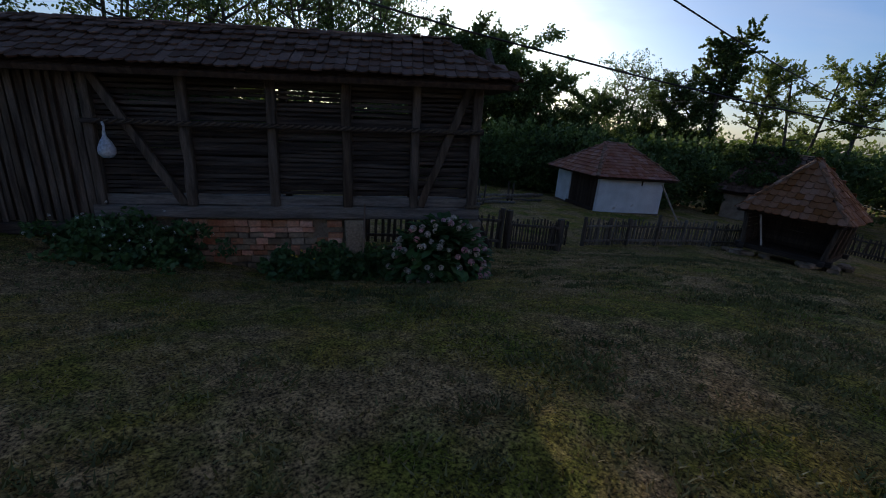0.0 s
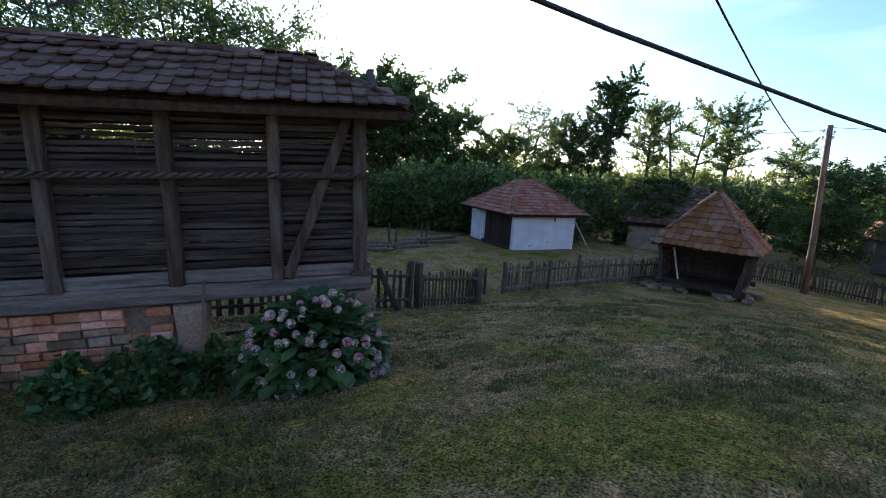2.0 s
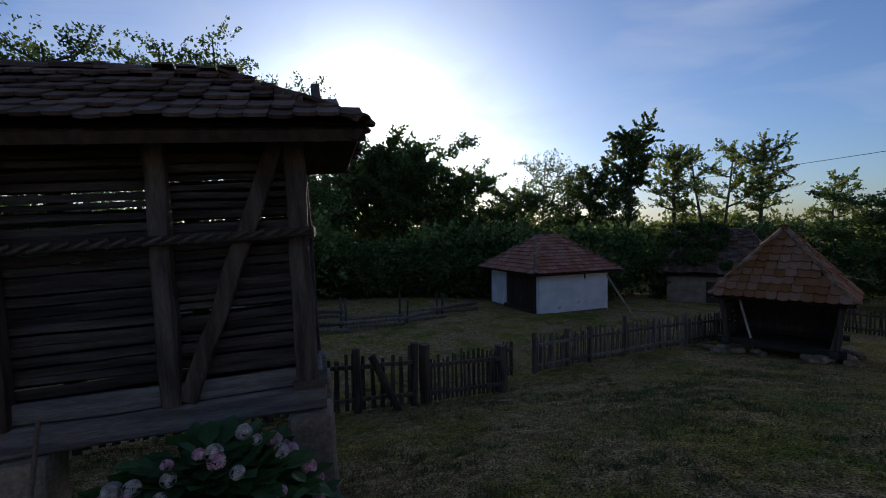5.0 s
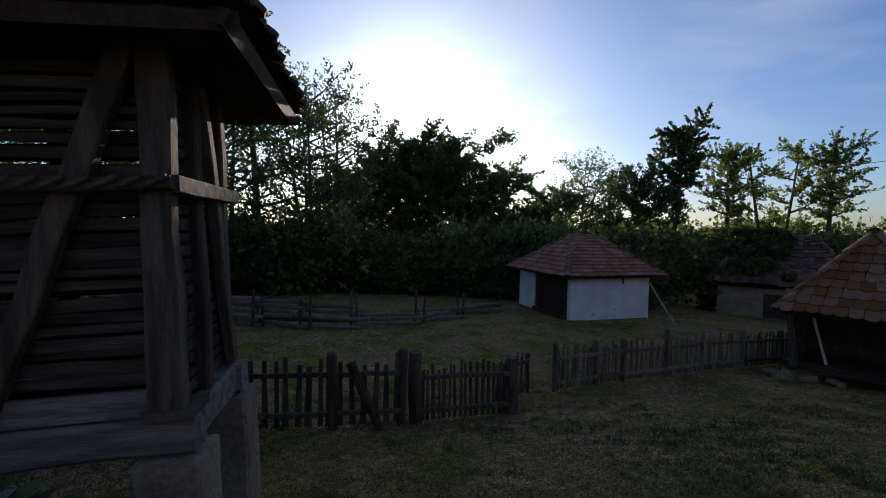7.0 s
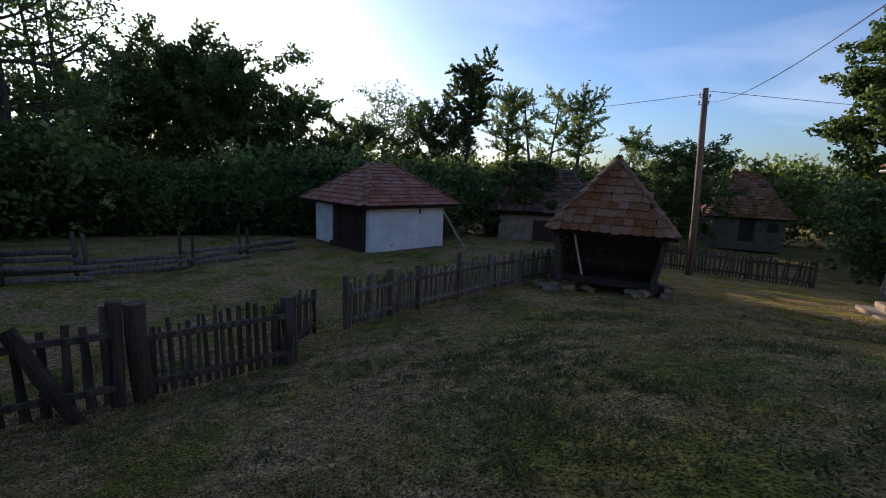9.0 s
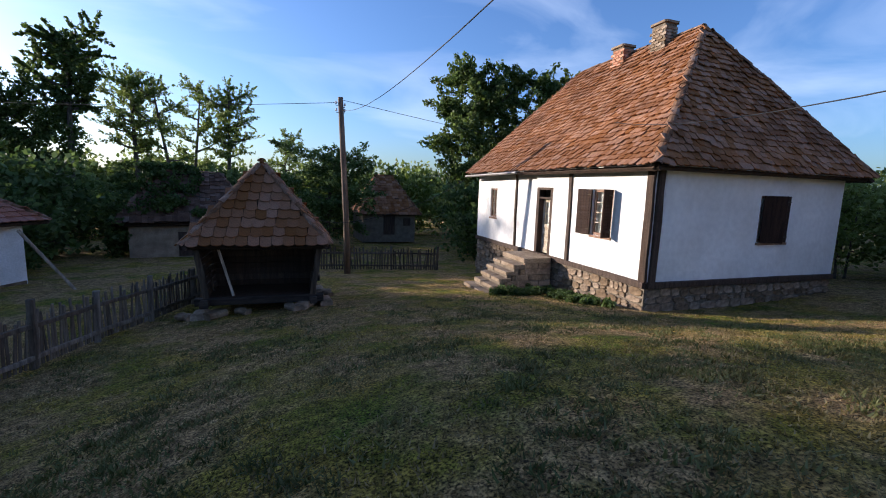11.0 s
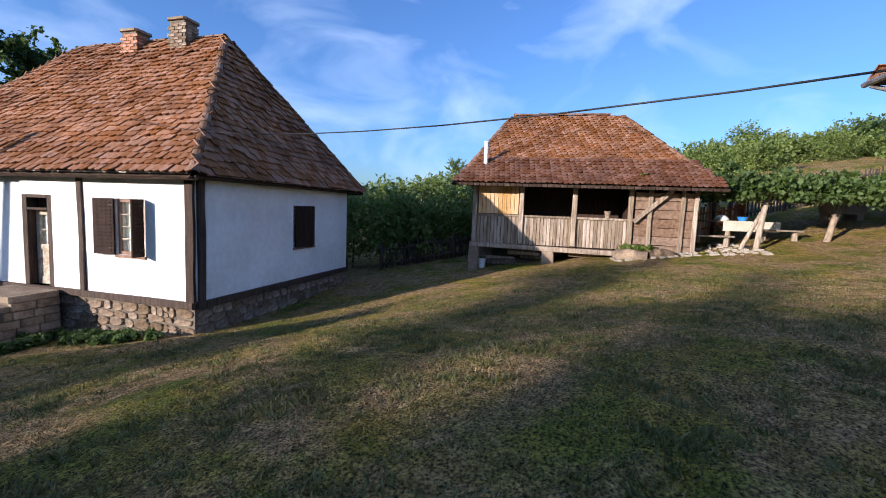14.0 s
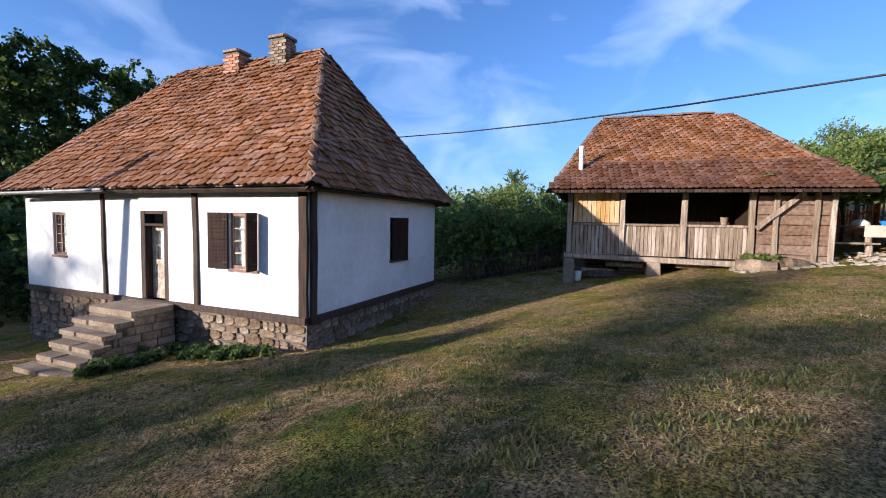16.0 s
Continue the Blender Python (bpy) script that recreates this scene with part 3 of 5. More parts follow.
def rubble(parent, along, z_of, z_top, fixed, out, seed, size=(0.14, 0.5), high=(0.13, 0.27)):
    """Rough courses of uneven stones on a plinth face; along: from, to; z_of: ground height."""
    rng = random.Random(seed)
    n = Vector(out)
    x = Vector((0, 0, 1)).cross(n)
    basis = Matrix((x, Vector((0, 0, 1)), n)).transposed().to_4x4()
    z = z_top
    while z > min(z_of(along[0]), z_of(along[1])) - 0.25:
        hgt = rng.uniform(*high)
        s = along[0] + rng.uniform(0, 0.1)
        while s < along[1] - 0.06:
            ln = min(rng.uniform(*size), along[1] - s)
            split = rng.random() < 0.22 and ln < 0.3
            for zc, hh in (((z - hgt * 0.25, hgt / 2), (z - hgt * 0.75, hgt / 2)) if split else ((z - hgt / 2, hgt),)):
                zc = zc + rng.uniform(-0.02, 0.02)
                if zc > z_of(s) - 0.3 and ln > 0.07:
                    o = part("stone", field_stone(ln - 0.006, hh * rng.uniform(0.92, 1.08), 0.022 + rng.uniform(0, 0.028), rng), STONE, parent)
                    o.matrix_local = Matrix.Translation(fixed(s + ln / 2, zc)) @ basis @ Matrix.Rotation(rng.uniform(-0.09, 0.09), 4, "Z")
            s += ln
        z -= hgt


rubble(house, (-0.03, HY), lambda s: gz(0, s), -0.16, lambda s, z: (0.02, s, z), (-1, 0, 0), 11)
rubble(house, (0.0, HX), lambda s: gz(s, 0), -0.16, lambda s, z: (s, 0.02, z), (0, -1, 0), 12)


def sash(parent, y0, y1, z0, z1, rows, place):
    """A casement: frame, bars, panes and the curtain behind."""
    w = part("window", joined([place(y0, y0 + 0.07, 0.04, z0, z1), place(y1 - 0.07, y1, 0.04, z0, z1), place(y0 + 0.071, y1 - 0.071, 0.04, z1 - 0.07, z1), place(y0 + 0.071, y1 - 0.071, 0.04, z0, z0 + 0.07)]), FRAMEWOOD, parent, "brown wooden window with small panes")
    mid = (y0 + y1) / 2
    part("mullion", place(mid - 0.025, mid + 0.025, 0.045, z0 + 0.07, z1 - 0.07), FRAMEWOOD, w)
    for k in range(1, rows):
        zz = z0 + 0.07 + (z1 - z0 - 0.14) * k / rows
        part("glazing_bar", place(y0 + 0.071, y1 - 0.071, 0.06, zz - 0.012, zz + 0.012), OLDPAINT, w)
    for k in range(rows):
        za = z0 + 0.07 + (z1 - z0 - 0.14) * k / rows
        zb = z0 + 0.07 + (z1 - z0 - 0.14) * (k + 1) / rows
        for a, b in ((y0 + 0.07, mid - 0.025), (mid + 0.025, y1 - 0.07)):
            g = part("pane", place(a, b, 0.09, za + 0.012, zb - 0.012, 0.004), GLASS, w)
            g.visible_shadow = False
    part("curtain", place(y0 + 0.07, y1 - 0.07, 0.16, z0 + 0.05, z1 - 0.05, 0.01), CURTAIN, w, "white curtain behind the panes")
    part("window_sill", place(y0 - 0.03, y1 + 0.03, -0.035, z0 - 0.06, z0 - 0.002, 0.14), FRAMEWOOD, w)
    return w


def front(a, b, depth, z0, z1, t=0.05):
    return box(depth, depth + t, a, b, z0, z1, 0.06)


def side(a, b, depth, z0, z1, t=0.05):
    return box(a, b, depth, depth + t, z0, z1, 0.06)


sash(house, *WIN, 4, front)
sash(house, *WIN2, 4, front)
sash(house, *SIDEW, 3, side)


def leaf_shutter(parent, hinge, width, z0, z1, angle):
    """A boarded shutter that swings on its hinge; angle from closed."""
    s = part("shutter", box(-0.018, 0.018, 0, width, z0, z1, 0.05), SHUTTER, parent, "dark brown louvred wooden shutter")
    s.matrix_local = Matrix.Translation((hinge[0], hinge[1], 0)) @ Matrix.Rotation(radians(angle), 4, "Z")
    for k in range(14):
        z = z0 + 0.09 + (z1 - z0 - 0.18) * k / 13
        part("slat", beam((-0.024, 0.06, z), (-0.024, width - 0.06, z), 0.016, 0.03, up=(0, 0, 1)), SHUTTER, s)
    for k in (0.12, 0.88):
        part("hinge", box(-0.03, -0.019, 0.0, 0.12, z0 + (z1 - z0) * k - 0.015, z0 + (z1 - z0) * k + 0.015), SOIL, s)


leaf_shutter(house, (-0.035, 1.99), 0.48, 0.84, 2.0, 8)
leaf_shutter(house, (-0.035, 1.22), 0.27, 0.84, 2.0, 94)
leaf_shutter(house, (3.3, -0.04), 0.5, 0.86, 1.98, -118)
leaf_shutter(house, (4.2, -0.04), 0.55, 0.86, 1.98, 84)
# door
door = part("door", joined([front(DOOR[0] + 0.14, DOOR[1] - 0.14, 0.17, 0.0, 0.16), front(DOOR[0] + 0.14, DOOR[0] + 0.25, 0.17, 0.161, 1.68), front(DOOR[1] - 0.25, DOOR[1] - 0.14, 0.17, 0.161, 1.68), front(DOOR[0] + 0.251, DOOR[1] - 0.251, 0.17, 0.78, 0.9), front(DOOR[0] + 0.251, DOOR[1] - 0.251, 0.17, 1.57, 1.68), front(DOOR[0] + 0.251, DOOR[1] - 0.251, 0.19, 0.161, 0.779, 0.02)]), OLDPAINT, house, "peeling cream half-glazed wooden door")
for k in range(3):
    part("door_panel", front(DOOR[0] + 0.29, DOOR[1] - 0.29, 0.18, 0.2 + 0.19 * k, 0.35 + 0.19 * k, 0.02), OLDPAINT, door)
for a in (DOOR[0] + 0.255, (DOOR[0] + DOOR[1]) / 2 + 0.01):
    for z in (0.905, 1.235):
        part("pane", front(a, a + 0.18, 0.2, z, z + 0.32, 0.005), GLASS, door).visible_shadow = False
part("glazing_bar", front(DOOR[0] + 0.251, DOOR[1] - 0.251, 0.185, 1.222, 1.245, 0.03), OLDPAINT, door)
part("curtain", front(DOOR[0] + 0.2, DOOR[1] - 0.2, 0.25, 0.85, 1.65, 0.01), CURTAIN, door)
part("handle", tube([(0.15, DOOR[0] + 0.2, 0.98), (0.12, DOOR[0] + 0.2, 0.98), (0.12, DOOR[0] + 0.3, 0.98)], 0.01), BRASS, door, "dull brass door handle")
part("fanlight", front(DOOR[0] + 0.14, DOOR[1] - 0.14, 0.19, 1.72, 1.95, 0.01), GLASS, house)
for a, b, z0, z1 in ((DOOR[0], DOOR[0] + 0.14, 0, 2.02), (DOOR[1] - 0.14, DOOR[1], 0, 2.02), (DOOR[0] + 0.141, DOOR[1] - 0.141, 1.95, 2.02), (DOOR[0] + 0.141, DOOR[1] - 0.141, 1.68, 1.73)):
    part("door_frame", front(a, b, 0.0, z0, z1, 0.24), DARKWOOD, house)
# roof, chimneys, fringe
hip_roof(house, -0.42, HX + 0.42, -0.42, HY + 0.42, 2.5, 6.36, 2.0, 7.2, "y", 0.18, 0.18, (TILE, TILE_P, RIDGE), (300, 0, 0, 0), 0.22, 0.06, wild=0.034)
for y, zt in ((3.2, 6.74), (4.85, 6.56)):
    ch = part("chimney", box(2.72, 3.14, y - 0.25, y + 0.25, 5.4, zt, 0.03), MORTAR, house, "weathered brick chimney with flat cap")
    rng = random.Random(int(y * 10))
    me_front = mesh_of("brick", box(-0.02, 0.0, -0.115, 0.115, -0.035, 0.035, 0.1), STONE if y < 4 else BRICK)
    z = 5.85
    r = 0
    while z < zt - 0.05:
        for k in (-1, 0, 1):
            yy = y + k * 0.25 + (0.06 if r % 2 else -0.06)
            if abs(yy - y) < 0.2:
                part("brick", me_front, None, ch).location = (2.72, yy, z)
        for k in (0.1, 0.32):
            b = part("brick", me_front, None, ch)
            b.matrix_local = Matrix.Translation((2.72 + k, y - 0.25, z)) @ Matrix.Rotation(radians(90), 4, "Z")
        z += 0.085
        r += 1
    part("chimney_cap", box(2.66, 3.2, y - 0.31, y + 0.31, zt, zt + 0.06, 0.1), CONCRETE, ch)
    part("flue", box(2.82, 3.04, y - 0.14, y + 0.14, zt + 0.061, zt + 0.1, 0.1), SOIL, ch)
part("gutter", tube([(-0.52, 5.2, 2.46), (-0.52, 9.5, 2.4)], 0.045, 8), TIN, house, "sagging tin gutter")
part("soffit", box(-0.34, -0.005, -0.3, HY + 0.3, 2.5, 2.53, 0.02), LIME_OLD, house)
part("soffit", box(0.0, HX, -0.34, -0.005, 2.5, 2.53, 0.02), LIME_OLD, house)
# entrance steps: a landing before the door and treads down to the lawn
steps = thing("entrance_steps", "worn concrete and stone block steps with landing before the cottage door", "steps")
part("landing", box(-1.0, -0.1, 3.5, 4.95, -0.16, -0.03, 0.05), CONCRETE, steps)
part("landing_base", box(-0.97, -0.12, 3.56, 4.9, -1.7, -0.161, 0.01), MORTAR, steps)
rng = random.Random(5)
for k in range(5):
    x1 = -1.0 - 0.24 * k
    x0 = x1 - 0.3 - rng.uniform(0, 0.03)
    zt = -0.22 - 0.185 * k
    y0, y1 = 3.5 + rng.uniform(-0.06, 0.04) - 0.03 * k, 4.9 + rng.uniform(-0.1, 0.1)
    y = y0
    while y < y1 - 0.1:
        ln = min(rng.uniform(0.55, 0.9), y1 - y)
        part("tread", box(x0, x1 + 0.06, y + 0.006, y + ln - 0.006, zt - 0.1, zt + rng.uniform(-0.012, 0.008), 0.1), CONCRETE, steps)
        y += ln
    part("riser", box(x0 + 0.04, x1 + 0.04, y0 + 0.05, y1 - 0.05, -1.9, zt - 0.102, 0.03), MORTAR, steps)
for r in range(7):
    zt = -0.165 - 0.17 * r
    x = -0.12
    far_x = -1.0 - 0.24 * max(0, r - 0.4)
    while x > far_x + 0.08:
        ln = min(rng.uniform(0.3, 0.5), x - far_x)
        part("stone", box(x - ln + 0.008, x - 0.008, 3.46 + rng.uniform(0, 0.03), 3.58, zt - 0.16, zt - 0.006, 0.12), STONE, steps)
        x -= ln

# ---- long corn barn ----
barn = thing("corn_barn", "long weathered timber corn barn with slatted walls and mossy tiled roof", "barn", pose(-10.03, -9.28, 1.085, 0, -2.9, 58.5))
BL, BD = 8.3, 0.98
POSTS = [0.0, -1.05, -2.2, -3.41, -4.75, -6.15, -BL]
part("sill_beam", beam((0.14, 0.0, -0.11), (-6.3, 0.0, -0.11), 0.2, 0.22, seg=12, wob=0.01, seed=1), SILLWOOD, barn, "heavy grey squared sill beam")
part("sill_beam", beam((0.0, 0.1, -0.11), (0.0, BD, -0.11), 0.2, 0.22, seg=3, wob=0.008, seed=2), SILLWOOD, barn)
part("sill_beam", beam((0.14, BD, -0.11), (-BL, BD, -0.11), 0.2, 0.22, seg=8, wob=0.01, seed=3), SILLWOOD, barn)
part("base_board", beam((0.08, -0.03, 0.09), (-6.1, -0.03, 0.09), 0.05, 0.16, seg=8, wob=0.012, seed=4), SILLWOOD, barn)
for i, s in enumerate(POSTS):
    part("post", beam((s, -0.05, 0.0), (s + 0.03, -0.05, 2.15), 0.15 if i else 0.17, 0.13, seg=6, wob=0.012, up=(0, 1, 0), seed=20 + i), TIMBER, barn, "split grey upright post")
    part("post", beam((s, BD, 0.0), (s, BD, 2.15), 0.14, 0.13, seg=4, wob=0.012, up=(0, 1, 0), seed=40 + i), TIMBER, barn)
part("post", beam((0.0, 0.46, 0.0), (0.0, 0.46, 2.15), 0.12, 0.13, seg=5, wob=0.012, up=(1, 0, 0), seed=61), TIMBER, barn)
for a, b in (((-0.93, -0.07, 0.02), (-0.1, -0.07, 2.1)), ((-4.88, -0.07, 0.02), (-6.05, -0.07, 2.1))):
    part("brace", beam(a, b, 0.13, 0.08, seg=6, wob=0.012, up=(0, 1, 0), seed=int(-a[0] * 7)), TIMBER, barn, "diagonal split brace")
part("brace", beam((0.06, BD - 0.05, 0.05), (0.06, 0.52, 2.05), 0.1, 0.08, seg=4, wob=0.01, up=(1, 0, 0), seed=66), TIMBER, barn)
part("rail", beam((0.13, -0.15, 1.33), (-6.2, -0.15, 1.33), 0.09, 0.075, seg=16, wob=0.008, seed=8), TIMBER_H, barn, "carved twisted rail along the slats")
part("rail", beam((0.11, -0.1, 1.33), (0.11, BD + 0.08, 1.33), 0.07, 0.1, seg=5, wob=0.006, seed=9), TIMBER_H, barn)
rng = random.Random(77)
# carved notches of the rail
me = mesh_of("notch", beam((-0.07, 0, -0.03), (0.07, 0, 0.03), 0.03, 0.03, 0.3), TIMBER)
for k in range(51):
    part("notch", me, None, barn).location = (0.05 - 0.12 * k, -0.2, 1.33)
part("top_plate", beam((0.3, -0.05, 2.2), (-BL - 0.3, -0.05, 2.2), 0.16, 0.14, seg=8, wob=0.008, seed=10), TIMBER_H, barn)
part("top_plate", beam((0.3, BD, 2.2), (-BL - 0.3, BD, 2.2), 0.16, 0.14, seg=8, wob=0.008, seed=11), TIMBER_H, barn)
# slats of the front, end and back walls, bay by bay
for i in range(5):
    a, b = POSTS[i] - 0.06, POSTS[i + 1] + 0.06
    z = 0.22
    while z < 2.1:
        hgt = rng.uniform(0.04, 0.075)
        yo = 0.03 + rng.uniform(-0.012, 0.012)
        part("slat", beam((a + 0.03, yo, z + rng.uniform(-0.012, 0.012)), (b - 0.03, yo, z + rng.uniform(-0.012, 0.012)), 0.022, hgt, seg=4, wob=0.006, seed=rng.randint(0, 9999)), TIMBER_H, barn)
        z += hgt + (rng.uniform(0.006, 0.022) if z < 1.25 else rng.uniform(0.006, 0.034) if z < 1.6 else rng.uniform(0.01, 0.045))
for z in np.arange(0.06, 2.1, 0.088).tolist():
    part("slat", beam((-0.01, 0.02, z), (-0.01, BD, z + rng.uniform(-0.01, 0.01)), 0.022, rng.uniform(0.05, 0.075), seg=3, wob=0.006, seed=rng.randint(0, 9999)), TIMBER_H, barn)
for z in np.arange(0.06, 2.1, 0.083).tolist():
    for k in range(3):
        part("slat", beam((0.0 - k * 2.77, BD - 0.03, z), (-2.76 - k * 2.77, BD - 0.03, z + rng.uniform(-0.015, 0.015)), 0.022, rng.uniform(0.062, 0.082) if z < 1.6 else rng.uniform(0.045, 0.066), seg=3, wob=0.006, seed=rng.randint(0, 9999)), TIMBER_H, barn)
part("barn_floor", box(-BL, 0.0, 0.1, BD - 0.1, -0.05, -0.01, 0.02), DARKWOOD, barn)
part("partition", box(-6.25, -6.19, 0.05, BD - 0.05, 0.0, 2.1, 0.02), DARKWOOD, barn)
# vertical boards of the closed bay
x = -6.25
while x > -BL + 0.05:
    wd = rng.uniform(0.07, 0.13)
    part("board", beam((x - wd / 2, -0.06, -0.3 + rng.uniform(-0.02, 0.02)), (x - wd / 2, -0.06, 2.15), wd - 0.01, 0.03, seg=4, wob=0.008, up=(0, 1, 0), seed=rng.randint(0, 9999)), TIMBER, barn)
    x -= wd + rng.uniform(0.01, 0.05)
part("sill_beam", beam((-6.2, -0.02, -0.42), (-BL - 0.1, -0.02, -0.42), 0.18, 0.2, seg=4, wob=0.01, seed=81), TIMBER_H, barn)
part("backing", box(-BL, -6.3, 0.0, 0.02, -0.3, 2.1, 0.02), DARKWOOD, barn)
hip_roof(barn, -BL - 0.55, 0.6, -0.55, BD + 0.55, 2.13, 2.81, -BL + 1.0, -0.62, "x", 0.17, 0.21, (SHINGLE, SHINGLE_P, SHINGLE_P), (280, 0, 0, 0), 0.2, 0.04, seed=30, wild=0.03)
for k in range(13):
    x = 0.25 - k * 0.78
    part("rafter", beam((x, -0.5, 2.05), (x, 0.46, 2.7), 0.08, 0.1, seg=2, wob=0.004, seed=90 + k), DARKWOOD, barn)
piers = [(0.0, 0.02, 0.34), (-2.08, 0.02, 0.34), (0.0, BD, 0.34), (-4.9, BD, 0.36)]
for i, (x, y, w) in enumerate(piers):
    part("pier", beam((x, y, -1.75), (x, y, -0.24), w * 1.12, w * 1.12, 0.06, seg=4, wob=0.006, seed=i, taper=0.9, up=(0, 1, 0)), CONCRETE, barn, "tapered concrete pier")
part("stone_pad", box(-0.12, 0.16, -0.14, 0.14, 0.012, 0.06, 0.05), SOIL, barn)
# brick infill under the sill
infill = part("brick_infill", box(-6.1, -2.3, 0.08, 0.3, -1.8, -0.25, 0.01), MORTAR, barn, "loose stacked brick and stone infill")
rng = random.Random(8)
z = -0.27
row = 0
while z > -1.2:
    hgt = 0.1 if row % 3 else 0.13
    x = -2.3 - rng.uniform(0, 0.1)
    while x > -5.0:
        ln = rng.uniform(0.17, 0.27)
        if not (z > -0.6 and -2.6 < x < -2.35):
            part("brick", beam((x, 0.08 + rng.uniform(-0.03, 0.02), z - hgt / 2 + rng.uniform(-0.008, 0.008)), (x - ln + 0.012, 0.08 + rng.uniform(-0.03, 0.02), z - hgt / 2), 0.12, hgt - 0.012, 0.12, seed=rng.randint(0, 999)), BRICK if row < 2 or rng.random() < 0.45 else STONE, infill)
        x -= ln
    z -= hgt
    row += 1
single("plastic_bag", joined([lathe([(0.02, -0.02), (0.03, -0.1), (0.08, -0.18), (0.12, -0.28), (0.12, -0.36), (0.07, -0.42), (0.02, -0.43)], 12), tube([(0, 0, 0.12), (0.015, 0, 0.05), (0, 0, -0.04)], 0.018, 6)]), BAGM, "pale translucent plastic bag tied to the barn rail", "bag", barn.matrix_world @ pose(-5.85, -0.24, 1.2), smooth=True)
single("hoe_handle", tube([(0, 0, 0), (0.03, 0.12, 0.55), (0.05, 0.3, 1.15)], 0.016, 7), POLEWOOD, "thin wooden tool handle leaning on the sill", "tool", barn.matrix_world @ pose(-1.95, -0.45, -1.08))

# ---- small square crib ----
crib = thing("corn_crib", "small square timber crib with dark walls, dark boards inside its open front and mossy tile roof", "shed", pose(-7.98, 2.92, -0.64, 0, 0, -1))
CW, CD = 1.2, 2.2
for z in np.arange(0.06, 1.2, 0.145).tolist():
    e = 0.12 * z / 1.2
    # inner row of dark boards, added so the open front reads as black shade
    part("board", beam((-CW + 0.1 - e, 1.25, z), (CW - 0.1 + e, 1.25, z), 0.035, 0.14, seg=4, wob=0.004, seed=int(z * 100)), DARKWOOD, crib)
    for sx in (-1, 1):
        part("board", beam((sx * (CW - 0.1 + e), 0.06, z), (sx * (CW - 0.1 + e), CD, z), 0.035, 0.12, seg=3, wob=0.004, seed=int(z * 100 + sx)), DARKWOOD, crib)
    part("board", beam((-CW, CD, z), (CW, CD, z), 0.035, 0.14, seg=2, wob=0.004, seed=int(z * 90)), DARKWOOD, crib)
for sx in (-1, 1):
    for k, y in enumerate((0.02, 0.7, 1.5, CD)):
        part("post", beam((sx * (CW - 0.1), y, -0.05), (sx * (CW + 0.08), y, 1.22), 0.13, 0.1, seg=4, wob=0.008, up=(0, 1, 0), seed=int(y * 10 + sx + 5)), TIMBER, crib, "outward leaning grey post")
part("brace", beam((-0.55, -0.06, 0.05), (-0.85, -0.07, 1.2), 0.05, 0.03, seg=3, wob=0.005, up=(0, 1, 0)), PALEWOOD, crib)
for y in (0.02, CD):
    part("sill_beam", beam((-CW - 0.12, y, -0.08), (CW + 0.15, y, -0.08), 0.18, 0.16, seg=4, wob=0.008, seed=int(y)), TIMBER_H, crib)
for sx in (-1, 1):
    part("sill_beam", beam((sx * (CW - 0.08), -0.2, -0.1), (sx * (CW - 0.08), CD + 0.25, -0.1), 0.17, 0.16, seg=4, wob=0.01, seed=sx + 3), TIMBER_H, crib)
part("crib_floor", box(-CW, CW, 0.1, CD, -0.04, 0.0, 0.02), DARKWOOD, crib)
hip_roof(crib, -CW - 0.3, CW + 0.3, -0.32, CD + 0.42, 1.17, 3.0, 1.0, 1.35, "y", 0.235, 0.235, (TILE, TILE_P, RIDGE), (0, 220, 0, 0), 0.2, 0.04, seed=50, wild=0.02)
rng = random.Random(6)
for k in range(13):
    x, y = (rng.uniform(-1.5, 1.5), rng.uniform(-0.35, 0.05)) if k < 7 else (CW + rng.uniform(0, 0.35), rng.uniform(0, 2.6))
    r = rng.uniform(0.12, 0.24)
    p = crib.matrix_world @ Vector((x, y, 0))
    single("stone", beam((-r, 0, 0.02), (r, 0, 0.02), r * 1.3, r * 0.75, 0.3, seg=3, wob=0.03, seed=k), STONE, "flat grey foundation stone beside the crib", "stone", pose(p.x, p.y, gz(p.x, p.y) + 0.06, 0, 0, rng.uniform(0, 180)), "crib stones")

# ---- white hut ----
hut = thing("white_hut", "low whitewashed hut with red tiled hipped roof and dark boards standing in for its open bay", "hut", pose(-16.85, 5.95, -1.38, 0, 0, 66))
hut.scale = (1.1, 1.0, 1.0)
wall_with_holes("wall", 3.6, -0.3, 1.85, [], 0.22, lambda s, o, z: (s, o, z), LIME_OLD, hut)
part("wall", box(0.0, 0.22, 2.95, 4.4, -0.3, 1.85, 0.02), LIME_OLD, hut)
part("wall", box(0.22, 3.38, 4.2, 4.4, -0.3, 1.85, 0.02), LIME_OLD, hut)
part("wall", box(3.4, 3.6, 0.23, 4.4, -0.3, 1.85, 0.02), LIME_OLD, hut)
# dark boards fill this bay, standing in for its shaded opening
for k in range(16):
    y = 0.26 + k * 0.165
    part("board", beam((0.06, y + 0.08, 0.1), (0.06, y + 0.08, 1.8), 0.155, 0.03, up=(1, 0, 0), seed=k), DARKWOOD, hut)
part("sill_beam", beam((0.0, 0.23, 0.0), (0.0, 2.94, 0.0), 0.2, 0.16), DARKWOOD, hut)
part("plinth", box(-0.05, 3.65, -0.05, 4.45, -0.7, -0.05, 0.03), STONE, hut)
part("stove_hook", box(2.3, 2.36, -0.04, 0.0, 1.45, 1.7, 0.1), SOIL, hut)
